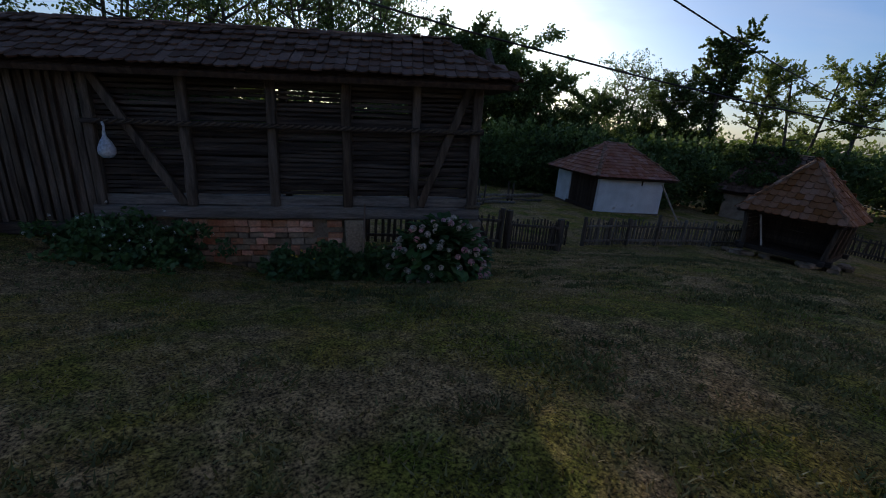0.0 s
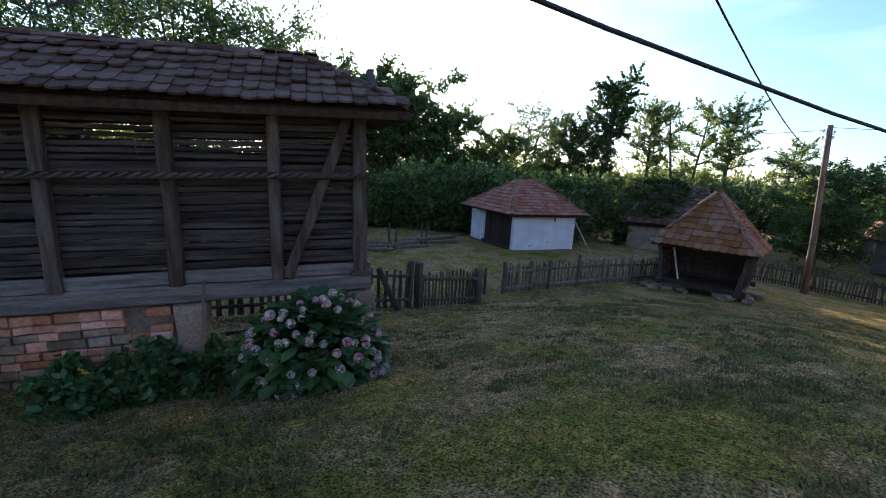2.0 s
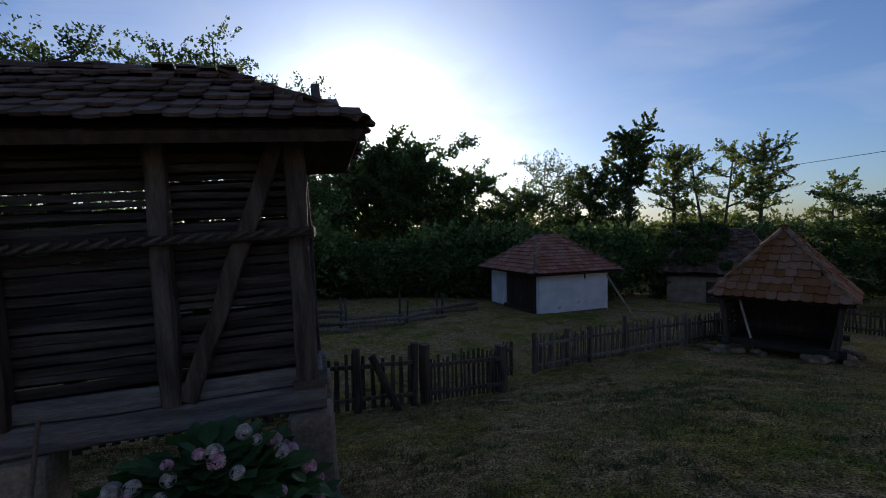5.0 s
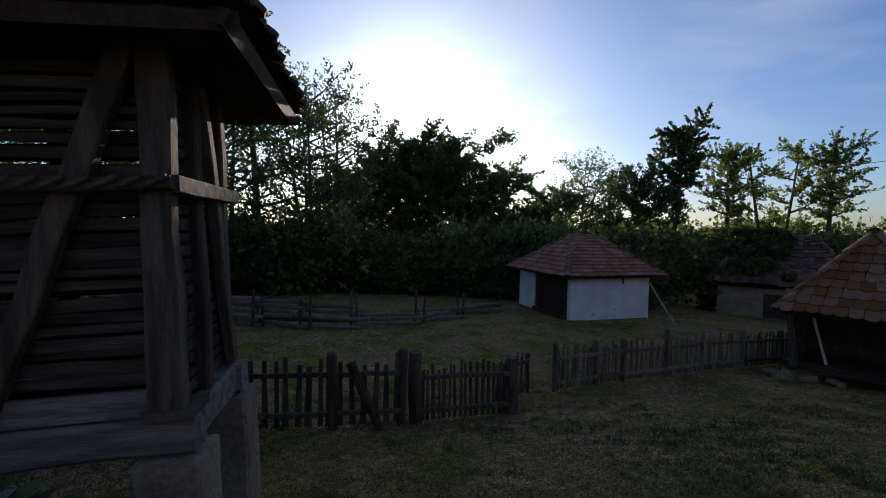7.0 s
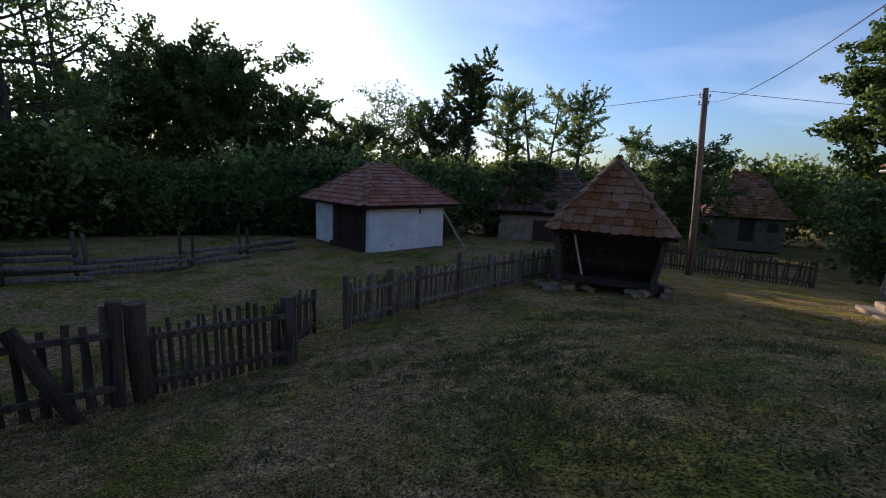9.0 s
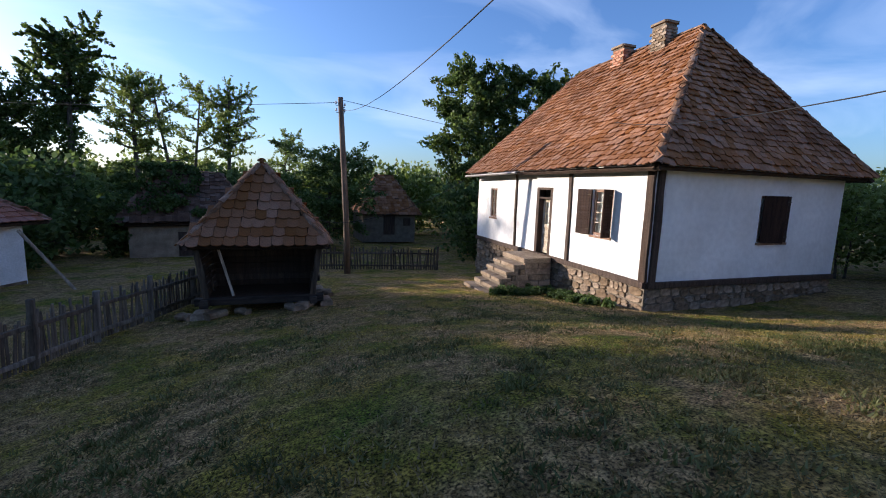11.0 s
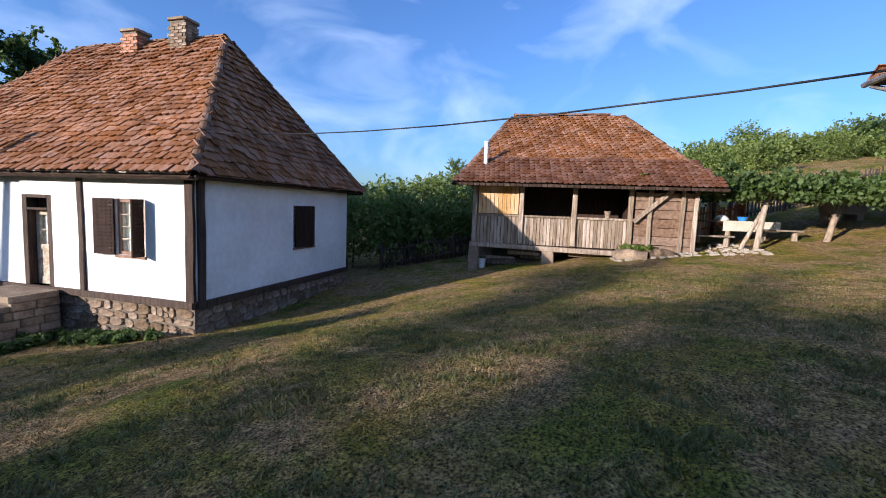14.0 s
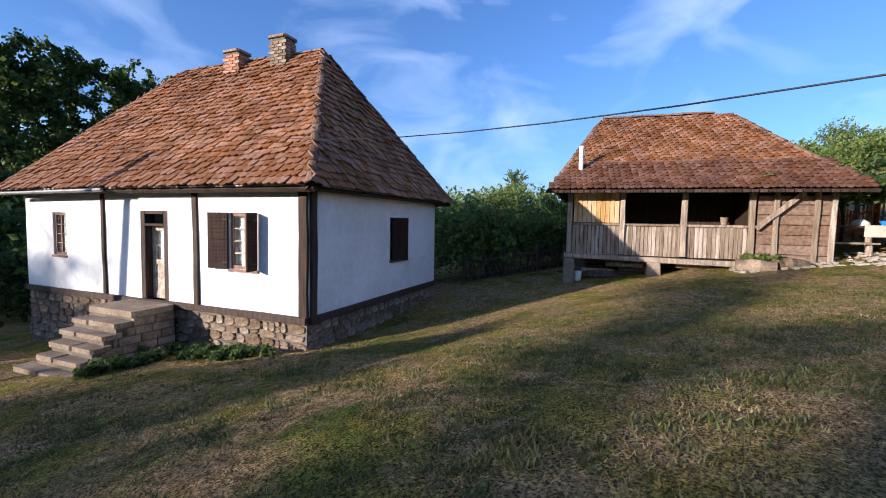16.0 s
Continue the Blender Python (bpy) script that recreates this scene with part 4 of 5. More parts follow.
hip_roof(hut, -0.45, 4.05, -0.45, 4.85, 1.82, 3.45, 1.3, 2.5, "x", 0.22, 0.26, (TILE_RED, TILE_RED, RIDGE), (0, 0, 0, 0), 0.24, 0.02, seed=70)
single("prop_pole", beam((0, 0, 0), (-1.3, 0.2, 1.75), 0.08, 0.08, 0.3, seg=4, wob=0.01), PALEWOOD, "long grey pole leaning on the hut", "pole", pose(-13.4, 8.0, gz(-13.4, 8.0)))

# ---- verandah house ----
vh = thing("verandah_house", "old wooden house with boarded verandah and steep brown tiled roof", "house", pose(7.38, -4.0, 1.02, 0, 0, -86.5))
# local x runs along the front, y goes inwards
VL, VD = 6.75, 6.0
VP = (0.08, 1.6, 3.25, 4.92)
for i, x in enumerate(VP):
    part("post", beam((x, 0.0, 0.0), (x, 0.0, 1.92), 0.15, 0.15, seg=4, wob=0.006, up=(0, 1, 0), seed=i), PALEWOOD, vh, "square verandah post")
part("floor_beam", beam((-0.05, 0.0, -0.09), (5.05, 0.0, -0.16), 0.18, 0.16, seg=5, wob=0.008, seed=7), PALEWOOD, vh)
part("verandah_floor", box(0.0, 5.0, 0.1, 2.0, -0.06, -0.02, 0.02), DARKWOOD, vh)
for i in range(3):
    a, b = VP[i] + 0.08, VP[i + 1] - 0.08
    part("handrail", beam((a, -0.01, 0.9), (b, -0.01, 0.9), 0.09, 0.07, seg=3, wob=0.005, seed=30 + i), PALEWOOD, vh)
    n = int((b - a) / 0.105)
    for k in range(n):
        x = a + (k + 0.5) * (b - a) / n
        part("board", beam((x, 0.02, -0.02), (x, 0.02, 0.86), (b - a) / n - 0.012, 0.025, seg=2, wob=0.003, up=(0, 1, 0), seed=i * 40 + k), PALEWOOD, vh)
n = 10
for k in range(n):
    x = VP[0] + 0.1 + (k + 0.5) * (VP[1] - VP[0] - 0.2) / n
    part("board", beam((x, 0.02, 0.95), (x, 0.02, 1.85), (VP[1] - VP[0] - 0.2) / n - 0.01, 0.025, seg=2, wob=0.002, up=(0, 1, 0), seed=200 + k), FRESHWOOD, vh, "fresh orange vertical board")
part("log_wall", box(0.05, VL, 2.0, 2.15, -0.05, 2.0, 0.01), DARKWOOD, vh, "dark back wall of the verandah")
part("wall", box(0.0, 0.12, 0.15, VD, -0.05, 2.0, 0.01), DARKWOOD, vh)
part("wall", box(5.02, 5.12, 0.1, 2.0, -0.05, 2.0, 0.01), DARKWOOD, vh)
part("wall", box(VL - 0.12, VL, 0.15, VD, -0.2, 2.0, 0.01), DARKWOOD, vh)
for k in range(7):
    z = 0.02 + k * 0.27
    part("log", beam((5.05, 0.03, z), (VL - 0.05, 0.03, z), 0.1, 0.26, 0.15, seg=4, wob=0.006, seed=300 + k), REDWOOD, vh, "reddish squared wall log")
for x in (5.45, 6.35, VL - 0.02):
    part("post", beam((x, -0.06, -0.2), (x + 0.02, -0.06, 1.9), 0.12, 0.08, seg=4, wob=0.01, up=(0, 1, 0), seed=int(x * 10)), PALEWOOD, vh)
part("brace", beam((5.0, -0.12, 0.85), (6.05, -0.12, 1.85), 0.13, 0.08, seg=4, wob=0.01, up=(0, 1, 0)), PALEWOOD, vh, "pale diagonal brace")
part("stone_base", box(4.95, VL + 0.1, -0.08, 2.2, -0.7, -0.16, 0.08), STONE, vh)
part("top_plate", beam((-0.15, 0.0, 2.0), (VL + 0.1, 0.0, 2.0), 0.16, 0.14, seg=5, wob=0.006, seed=9), DARKWOOD, vh)
part("pillar", beam((0.1, 0.0, -1.2), (0.1, 0.0, -0.18), 0.36, 0.36, 0.06, taper=0.85, seg=3, wob=0.005, up=(0, 1, 0)), CONCRETE, vh, "plastered corner pillar")
part("pillar", beam((2.5, 0.05, -1.2), (2.5, 0.05, -0.2), 0.42, 0.4, 0.08, taper=0.9, seg=3, wob=0.008, up=(0, 1, 0)), CONCRETE, vh)
part("undercroft_wall", box(0.05, 5.0, 1.6, 1.9, -1.6, -0.2, 0.02), MORTAR, vh)
hip_roof(vh, -0.45, VL + 0.45, -0.5, VD + 0.5, 1.98, 4.72, 1.0, 4.95, "x", 0.17, 0.15, (TILE, TILE_P, RIDGE), (0, 0, 0, 0), 0.22, 0.06, seed=90, wild=0.02)
for k in range(40):
    x = -0.38 + k * 0.19
    part("fringe_tooth", beam((x, -0.7, 1.89), (x, -0.7, 1.81), 0.17, 0.02, 0.45, up=(0, 1, 0)), DARKWOOD, vh)
skirt = part("eave_skirt", box(-0.4, VL + 0.4, -0.55, -0.5, 1.9, 1.96, 0.1), DARKWOOD, vh, "lower skirt of redder roof tiles")
slope(skirt, (-0.62, -0.72, 1.9), (VL + 0.62, -0.72, 1.9), (VL + 0.02, 0.62, 2.86), (0.02, 0.62, 2.86), 0.16, 0.17, TILE_SKIRT, TILE_SKIRT, 0, 95, 0.02, 0.02)
part("stove_pipe", lathe([(0.07, 0), (0.07, 1.05), (0.085, 1.06), (0.085, 1.1)], 14), WHITETIN, vh, "white stove pipe").location = (0.35, 0.15, 2.2)
part("moss", joined([beam((5.05 + i * 0.05, -0.3 + i * 0.05, 2.28), (5.2 + i * 0.05, -0.28, 2.3), 0.16, 0.03, 0.3) for i in range(3)]), LEAF_LIGHT, vh)


def at_ground(x, y, rz=0, lift=0.0):
    return pose(x, y, gz(x, y) + lift, 0, 0, rz)


rng = random.Random(31)
for k in range(16):
    x, y = 8.1 + rng.uniform(-0.25, 0.9), -4.5 - rng.uniform(0, 3.6)
    r = rng.uniform(0.35, 0.9)
    single("firewood_log", beam((0, -r, 0), (0, r, 0), 0.16, 0.15, 0.3, seg=3, wob=0.012, seed=k), PALEWOOD if k % 2 else TIMBER, "split pale log piled under the verandah", "log", at_ground(x, y, rng.uniform(-15, 15), 0.08 + 0.13 * (k % 3)), "firewood under the verandah")
single("bucket", lathe([(0.1, 0), (0.14, 0.28), (0.15, 0.3), (0.13, 0.3), (0.1, 0.03)], 14), WHITETIN, "pale bucket beside the verandah pillar", "bucket", at_ground(7.55, -4.35))
single("flower_pot", lathe([(0.07, 0), (0.1, 0.2), (0.11, 0.22), (0.09, 0.22), (0.06, 0.03)], 12), CONCRETE, "grey pot on the verandah handrail", "pot", vh.matrix_world @ pose(4.25, -0.01, 0.935))
rng = random.Random(32)
gp_v, gp_f = [], []
for k in range(220):
    x, y, r = rng.uniform(6.9, 9.2), rng.uniform(-12.5, -8.4), rng.uniform(0.03, 0.1)
    b = beam((x - r, y, gz(x, y) + r * 0.2), (x + r, y, gz(x, y) + r * 0.2), r * 1.5, r * 0.8, 0.3, seed=k)
    o = len(gp_v)
    gp_v += b[0]
    gp_f += [tuple(i + o for i in q) for q in b[1]]
single("gravel_stones", (gp_v, gp_f), GRAVEL, "pale gravel and rubble before the log wall", "gravel", kind="stuff")


single("boulder", beam((-0.45, 0, 0.05), (0.45, 0, 0.08), 0.6, 0.42, 0.3, seg=5, wob=0.05, seed=4), STONE, "large pale boulder at the verandah corner", "boulder", at_ground(7.25, -8.95, 80))
single("boulder", beam((-0.35, 0, 0.03), (0.35, 0, 0.05), 0.5, 0.3, 0.3, seg=5, wob=0.05, seed=5), STONE, "flat pale boulder before the log wall", "boulder", at_ground(7.35, -9.75, 100))

# ---- foliage ----
def leaf_cloud(centres, spread, count, size, seed, flat=0.6, long=1.5):
    """Many small pointed leaves scattered round the centres."""
    r = np.random.RandomState(seed)
    c = np.asarray(centres, float)
    idx = r.randint(0, len(c), count)
    sp = np.asarray(spread, float)
    sp = sp[idx][:, None] if sp.ndim else sp
    q = r.normal(0, 1, (count, 3))
    q *= (1.6 * r.uniform(0, 1, (count, 1)) ** 0.45) / (np.linalg.norm(q, axis=1)[:, None] + 1e-9)
    p = c[idx] + q * sp * np.array([1, 1, flat])
    a = r.normal(0, 1, (count, 3))
    a /= np.linalg.norm(a, axis=1)[:, None]
    b = np.cross(a, r.normal(0, 1, (count, 3)))
    b /= np.linalg.norm(b, axis=1)[:, None] + 1e-9
    s = size * r.uniform(0.6, 1.3, (count, 1))
    v = np.stack([p - a * s * long / 2, p + b * s / 2 - a * s * 0.1, p + a * s * long / 2, p - b * s / 2 - a * s * 0.1], 1).reshape(-1, 3)
    f = np.arange(count * 4).reshape(-1, 4)
    return v.tolist(), [tuple(q) for q in f.tolist()]


def fast_mesh(name, data, material):
    me = bpy.data.meshes.new(name)
    me.from_pydata(data[0], [], data[1])
    me.materials.append(material)
    return me


def leaf_twigs(segs, jitter, count, size, seed, long=1.5):
    """Leaves strung along twigs (start, end), so that a crown has a feathery, broken outline."""
    r = np.random.RandomState(seed)
    sg = np.asarray(segs, float)
    wts = np.linalg.norm(sg[:, 1] - sg[:, 0], axis=1)
    idx = r.choice(len(sg), count, p=wts / wts.sum())
    u = r.uniform(0, 1.05, (count, 1))
    q = r.normal(0, 1, (count, 3)) * jitter * (0.55 + 0.6 * (1 - u))
    p = sg[idx, 0] * (1 - u) + sg[idx, 1] * u + q
    a = sg[idx, 1] - sg[idx, 0] + r.normal(0, 1, (count, 3)) * wts[idx][:, None] * 0.9
    a /= np.linalg.norm(a, axis=1)[:, None] + 1e-9
    b = np.cross(a, r.normal(0, 1, (count, 3)))
    b /= np.linalg.norm(b, axis=1)[:, None] + 1e-9
    s = size * r.uniform(0.6, 1.3, (count, 1))
    v = np.stack([p - a * s * long / 2, p + b * s / 2 - a * s * 0.1, p + a * s * long / 2, p - b * s / 2 - a * s * 0.1], 1).reshape(-1, 3)
    return v.tolist(), [tuple(f) for f in np.arange(count * 4).reshape(-1, 4).tolist()]


def tree_kind(seed, height, trunk, radius, leaves, size, material, airy=0.0, stems=1, ivy=False):
    """Trunk with limbs mesh and a crown mesh of leaves strung along twigs; height in metres."""
    r = random.Random(seed)
    wood, twigs = [], []
    for s in range(stems):
        a0 = r.uniform(0, 6.28)
        bx, by = (0, 0) if stems == 1 else (math.cos(a0) * 0.3, math.sin(a0) * 0.3)
        lean = (r.uniform(-0.06, 0.06) + bx * 0.35, r.uniform(-0.06, 0.06) + by * 0.35)
        stem = [(bx + lean[0] * z + r.uniform(-0.05, 0.05) * z / height, by + lean[1] * z, z) for z in np.linspace(-0.3, height * 0.9, 8).tolist()]
        wood.append(tube(stem, 0.035 * height / max(1, stems ** 0.5) * 0.6, 8, 0.2))
        limbs = int(22 * (1 if stems == 1 else 0.6))
        for k in range(limbs):
            h = trunk + (height * 0.88 - trunk) * (k + r.random()) / limbs
            t = (h + 0.3) / (height * 0.9 + 0.3) * 7
            i = min(6, int(t))
            o = Vector(stem[i]).lerp(Vector(stem[i + 1]), t - i)
            ang = a0 + k * 2.4 + r.uniform(-0.4, 0.4)
            rel = (h - trunk) / max(0.1, height - trunk)
            ln = radius * (0.4 + 0.72 * math.sin(math.pi * min(1, 0.2 + rel * 0.76))) * r.uniform(0.7, 1.15)
            d = Vector((math.cos(ang), math.sin(ang), r.uniform(0.05, 0.5) + 0.3 * rel))
            e = o + d * ln * 0.85
            m = o.lerp(e, 0.5) + Vector((0, 0, -0.06 * ln))
            wood.append(tube([o, m, e], 0.009 * height * (1 - 0.5 * rel), 5, 0.3))
            for q in (0.2, 0.35, 0.5, 0.6, 0.7, 0.8, 0.9, 0.95, 1.0, 1.0):
                p = o.lerp(e, q)
                w = Vector((r.gauss(0, 1), r.gauss(0, 1), r.gauss(0.25, 0.7))).normalized()
                w = (w + d.normalized() * 0.45).normalized() * ln * r.uniform(0.3, 0.72)
                twigs.append((tuple(p), tuple(p + w)))
        for _ in range(7):
            p = Vector(stem[-1]) - Vector((0, 0, r.uniform(0, 0.12) * height))
            w = Vector((r.gauss(0, 0.6), r.gauss(0, 0.6), r.uniform(0.5, 1.2))) * radius * 0.28
            twigs.append((tuple(p), tuple(p + w)))
    crown = leaf_twigs(twigs, radius * (0.06 - 0.015 * airy), leaves, size, seed)
    if ivy:
        c = [(r.uniform(-0.5, 0.5), r.uniform(-0.5, 0.5), z) for z in np.linspace(0.5, height * 0.62, 30).tolist()]
        crown = joined([crown, leaf_cloud(c, 0.5, 3500, 0.16, seed, 0.9)])
    return fast_mesh("trunk", joined(wood), BARK), fast_mesh("crown", crown, material)


def plant(kind, x, y, scale, name, label, category="tree", group="", turn=0.0, stretch=1.0, z=None):
    t = thing(name, label, category, pose(x, y, gz(x, y) - 0.05 if z is None else z, 0, 0, turn), group)
    t.scale = (scale, scale, scale * stretch)
    part("trunk", kind[0], None, t)
    part("crown", kind[1], None, t)
    return t


DENSE = [tree_kind(101, 11.5, 1.8, 3.6, 24000, 0.17, LEAF_DARK), tree_kind(102, 11.0, 1.2, 3.9, 24000, 0.17, LEAF)]
AIRY = [tree_kind(103, 14.0, 3.0, 3.4, 7600, 0.13, LEAF, 0.8, 2), tree_kind(104, 13.0, 2.2, 3.2, 7600, 0.13, LEAF, 0.7, 3)]
SLIM = [tree_kind(105, 14.0, 6.5, 1.9, 8000, 0.14, LEAF_LIGHT, 0.8), tree_kind(106, 13.5, 3.0, 1.9, 8500, 0.14, LEAF_LIGHT, 0.7, 2)]
IVYT = tree_kind(107, 14.5, 8.5, 1.8, 9000, 0.17, LEAF_DARK, 0.6, 1, True)
BUSH = [tree_kind(108, 3.4, 0.3, 1.9, 3600, 0.17, LEAF, 0.3, 4), tree_kind(109, 3.2, 0.3, 1.8, 3600, 0.17, LEAF_LIGHT, 0.3, 4), tree_kind(110, 3.0, 0.2, 2.0, 3600, 0.17, LEAF_DARK, 0.2, 4)]
ORCH = tree_kind(111, 4.2, 0.8, 2.0, 4200, 0.13, LEAF_LIGHT, 0.3, 2)
PIN = tree_kind(112, 13.5, 2.5, 3.7, 34000, 0.17, LEAF_DARK, 0.3)

rng = random.Random(12)


def wood_tree(kind, x, y, top, native, label, name="tree", group="edge of the wood", stretch=1.0):
    base = gz(x, y)
    s = (top - base) / native / stretch
    return plant(kind, x, y, s, name, label, "tree", group, rng.uniform(0, 360), stretch)


L_DENSE = "tall dense dark leafy tree at the wood's edge"
L_AIRY = "tall airy tree with thin bare stems and light foliage"
L_SLIM = "slender tall tree with sparse crown beyond the hut"
for i, (x, y, top) in enumerate([(-46.1, 20.2, 12.3), (-42.1, 23.3, 12.7), (-50.6, 18.8, 10.6), (-38.6, 25.4, 9.4), (-42.2, 20.2, 10.3), (-34.4, 26.2, 5.3), (-48.9, 13.7, 8.3)]):
    wood_tree(DENSE[i % 2], x, y, top, 11.3, L_DENSE)
for i, (x, y, top) in enumerate([(-35.4, 0.4, 13.9), (-34.2, 3.0, 12.9), (-36.1, 5.9, 12.6), (-33.5, -2.4, 12.9), (-33.2, -7.6, 12.4), (-39.4, -10.0, 12.8), (-38.6, -4.6, 13.8), (-33, -13.5, 11.5), (-31, -18, 11.0)]):
    wood_tree(AIRY[i % 2], x, y, top, 13.6, L_AIRY)
wood_tree(AIRY[1], -37.3, 40.0, 12.8, 13.6, "round-crowned tree beyond the white hut", stretch=0.85)
wood_tree(DENSE[0], -26.9, 32.0, 8.3, 11.3, "round-crowned tree beyond the white hut")
wood_tree(DENSE[1], -34.7, 31.0, 7.3, 11.3, "round-crowned tree beyond the white hut")
wood_tree(IVYT, -22.2, 30.7, 12.6, 14.6, "tall tree with ivy-wrapped trunk and sparse top")
for i, (x, y, top) in enumerate([(-18.8, 33.8, 10.7), (-15.8, 34.5, 11.3), (-12.6, 35.0, 10.6), (-8.2, 41.2, 8.0)]):
    wood_tree(SLIM[i % 2], x, y, top, 13.8, L_SLIM)
wood_tree(DENSE[1], -5.1, 22.6, 4.3, 11.3, "dark round tree beside the far cottage", stretch=0.8)
wood_tree(PIN, 7.0, 25.7, 12.0, 13.6, "large spreading tree with feathery layered leaves behind the cottage", group="trees behind the cottage")
wood_tree(PIN, 12.0, 23.4, 11.0, 13.6, "large spreading tree with feathery layered leaves behind the cottage", group="trees behind the cottage")
# undergrowth that closes the wood
for i in range(36):
    k = i / 35
    a = radians(8 + 112 * k)
    d = rng.uniform(25, 30)
    x, y = -7 - math.sin(a) * d, -7 + math.cos(a) * d
    if y > 12 and x > -17.5:
        d += 9
        x, y = -7 - math.sin(a) * d, -7 + math.cos(a) * d
    plant(BUSH[i % 3], x, y, rng.uniform(0.8, 1.35), "bush", "thick wild undergrowth bush below the trees", "bush", "undergrowth", rng.uniform(0, 360))
for i in range(44):
    k = i / 43
    a = radians(28 + 74 * k)
    d = 20.5 + 4.5 * abs(math.sin(k * 3)) + rng.uniform(0, 2) + (3 if k > 0.5 else 0)
    x, y = -7 - math.sin(a) * d, -7 + math.cos(a) * d
    if x < -24.5 - 0.3 * y or y > 8.5:
        plant(BUSH[(0, 2, 1, 2)[i % 4]], x, y, rng.uniform(0.55, 0.95), "bush", "thick wild undergrowth bush below the trees", "bush", "undergrowth", rng.uniform(0, 360), 1.0, gz(x, y) - 0.35)
for i in range(34):
    a = radians(-62 + 96 * i / 33)
    d = rng.uniform(40, 60)
    x, y = -7 + math.sin(-a) * d, -7 + math.cos(a) * d
    plant(BUSH[(1, 0, 1)[i % 3]] if i % 3 else DENSE[1], x, y, rng.uniform(1.3, 1.9) if i % 3 else rng.uniform(0.42, 0.55), "bush", "distant leafy thicket bush", "bush", "far thicket", rng.uniform(0, 360))
for i, (x, y, s) in enumerate([(7.5, 9.5, 1.3), (5.0, 13.5, 1.3), (9.2, 12.0, 1.6), (2.5, 14.5, 0.8), (4.5, 18.5, 1.2), (11, 5.0, 0.85)]):
    plant(BUSH[(0, 2)[i % 2]], x, y, s, "bush", "dark leafy bush beside the cottage", "bush", "cottage shrubs", rng.uniform(0, 360))
for i, (x, y, s) in enumerate([(10.6, -0.3, 0.8), (9.6, 1.6, 0.72), (13.5, 1.2, 0.8), (12.0, -2.4, 0.6), (16.5, 0.3, 0.85), (15.0, -3.4, 0.75), (19, -1.5, 0.85), (17.5, 3.5, 0.9), (21.5, 1.0, 0.9), (20.5, -5.0, 0.85)]):
    plant(ORCH if i % 3 else BUSH[1], x, y, s, "fruit_tree", "low yellow-green fruit tree in the orchard", "tree", "orchard", rng.uniform(0, 360))
plant(SLIM[0], 48, 6.5, 0.62, "poplar", "distant slim poplar beyond the orchard", "tree", "", 10, 1.0)
for i in range(64):
    x, y = 31 + rng.uniform(0, 30), -46 + rng.uniform(0, 40)
    plant((BUSH[1], BUSH[1], ORCH, BUSH[0], BUSH[1])[i % 5], x, y, rng.uniform(0.7, 1.15), "hillside_bush", "green scrub bush on the hillside", "bush", "hillside scrub", rng.uniform(0, 360), 1.0, gz(x, y) - 0.9)
far_r = np.random.RandomState(9)
ang = far_r.uniform(0, 6.283, 2600)
dist = far_r.uniform(130, 260, 2600)
cx, cy = dist * np.cos(ang), dist * np.sin(ang)
fc = np.stack([cx, cy, heights(cx, cy) + far_r.uniform(0.5, 5.0, 2600)], 1)
single("far_woods", fast_mesh("far_woods", leaf_cloud(fc, 2.2, 42000, 1.5, 5, 0.7, 1.2), LEAF), None, "hazy green woods along the horizon", "woods", kind="stuff")


# ---- fences ----
def picket_fence(name, label, pts, material, width, gap, high, lean, seed, group, post_w=0.13, pointed=True, rail_z=(0.22, 0.78), posts=True):
    """Pickets on two rails between posts along the points, following the ground."""
    r = random.Random(seed)
    o = pts[0]
    f = thing(name, label, "fence", pose(o[0], o[1], 0), group)
    for i in range(len(pts) - 1):
        a, b = Vector((*pts[i][:2], 0)) - Vector((*o[:2], 0)), Vector((*pts[i + 1][:2], 0)) - Vector((*o[:2], 0))
        ln, d = (b - a).length, (b - a).normalized()
        s = Vector((-d.y, d.x, 0))
        za, zb = gz(*pts[i][:2]), gz(*pts[i + 1][:2])
        for rz in rail_z:
            part("rail", beam(a + Vector((0, 0, za + rz * high)) - s * 0.03, b + Vector((0, 0, zb + rz * high)) - s * 0.03, 0.05, 0.07, seg=4, wob=0.012, seed=r.randint(0, 999)), material, f)
        x = 0.1
        while x < ln - 0.05:
            w = width * r.uniform(0.7, 1.25)
            p = a + d * x
            z = za + (zb - za) * x / ln
            h = high * r.uniform(0.88, 1.07)
            tip = p + d * r.gauss(0, lean) + s * r.gauss(0, lean * 0.4)
            part("picket", beam(p + Vector((0, 0, z + 0.03)) + s * 0.02, tip + Vector((0, 0, z + h)) + s * 0.02, w, 0.022, 0.3, seg=3, wob=0.004, up=(s.x, s.y, 0), seed=r.randint(0, 9999), taper=0.72 if pointed else 0.95), material, f)
            x += w + gap * r.uniform(0.6, 1.4)
    if posts:
        for i, q in enumerate(pts):
            p = Vector((q[0] - o[0], q[1] - o[1], gz(q[0], q[1])))
            h = q[2] if len(q) > 2 else high * 1.1
            part("post", beam(p - Vector((0, 0, 0.2)), p + Vector((r.uniform(-0.05, 0.05), r.uniform(-0.05, 0.05), h)), post_w, post_w, 0.2, seg=4, wob=0.012, seed=r.randint(0, 999), up=(0, 1, 0)), material, f)
    return f


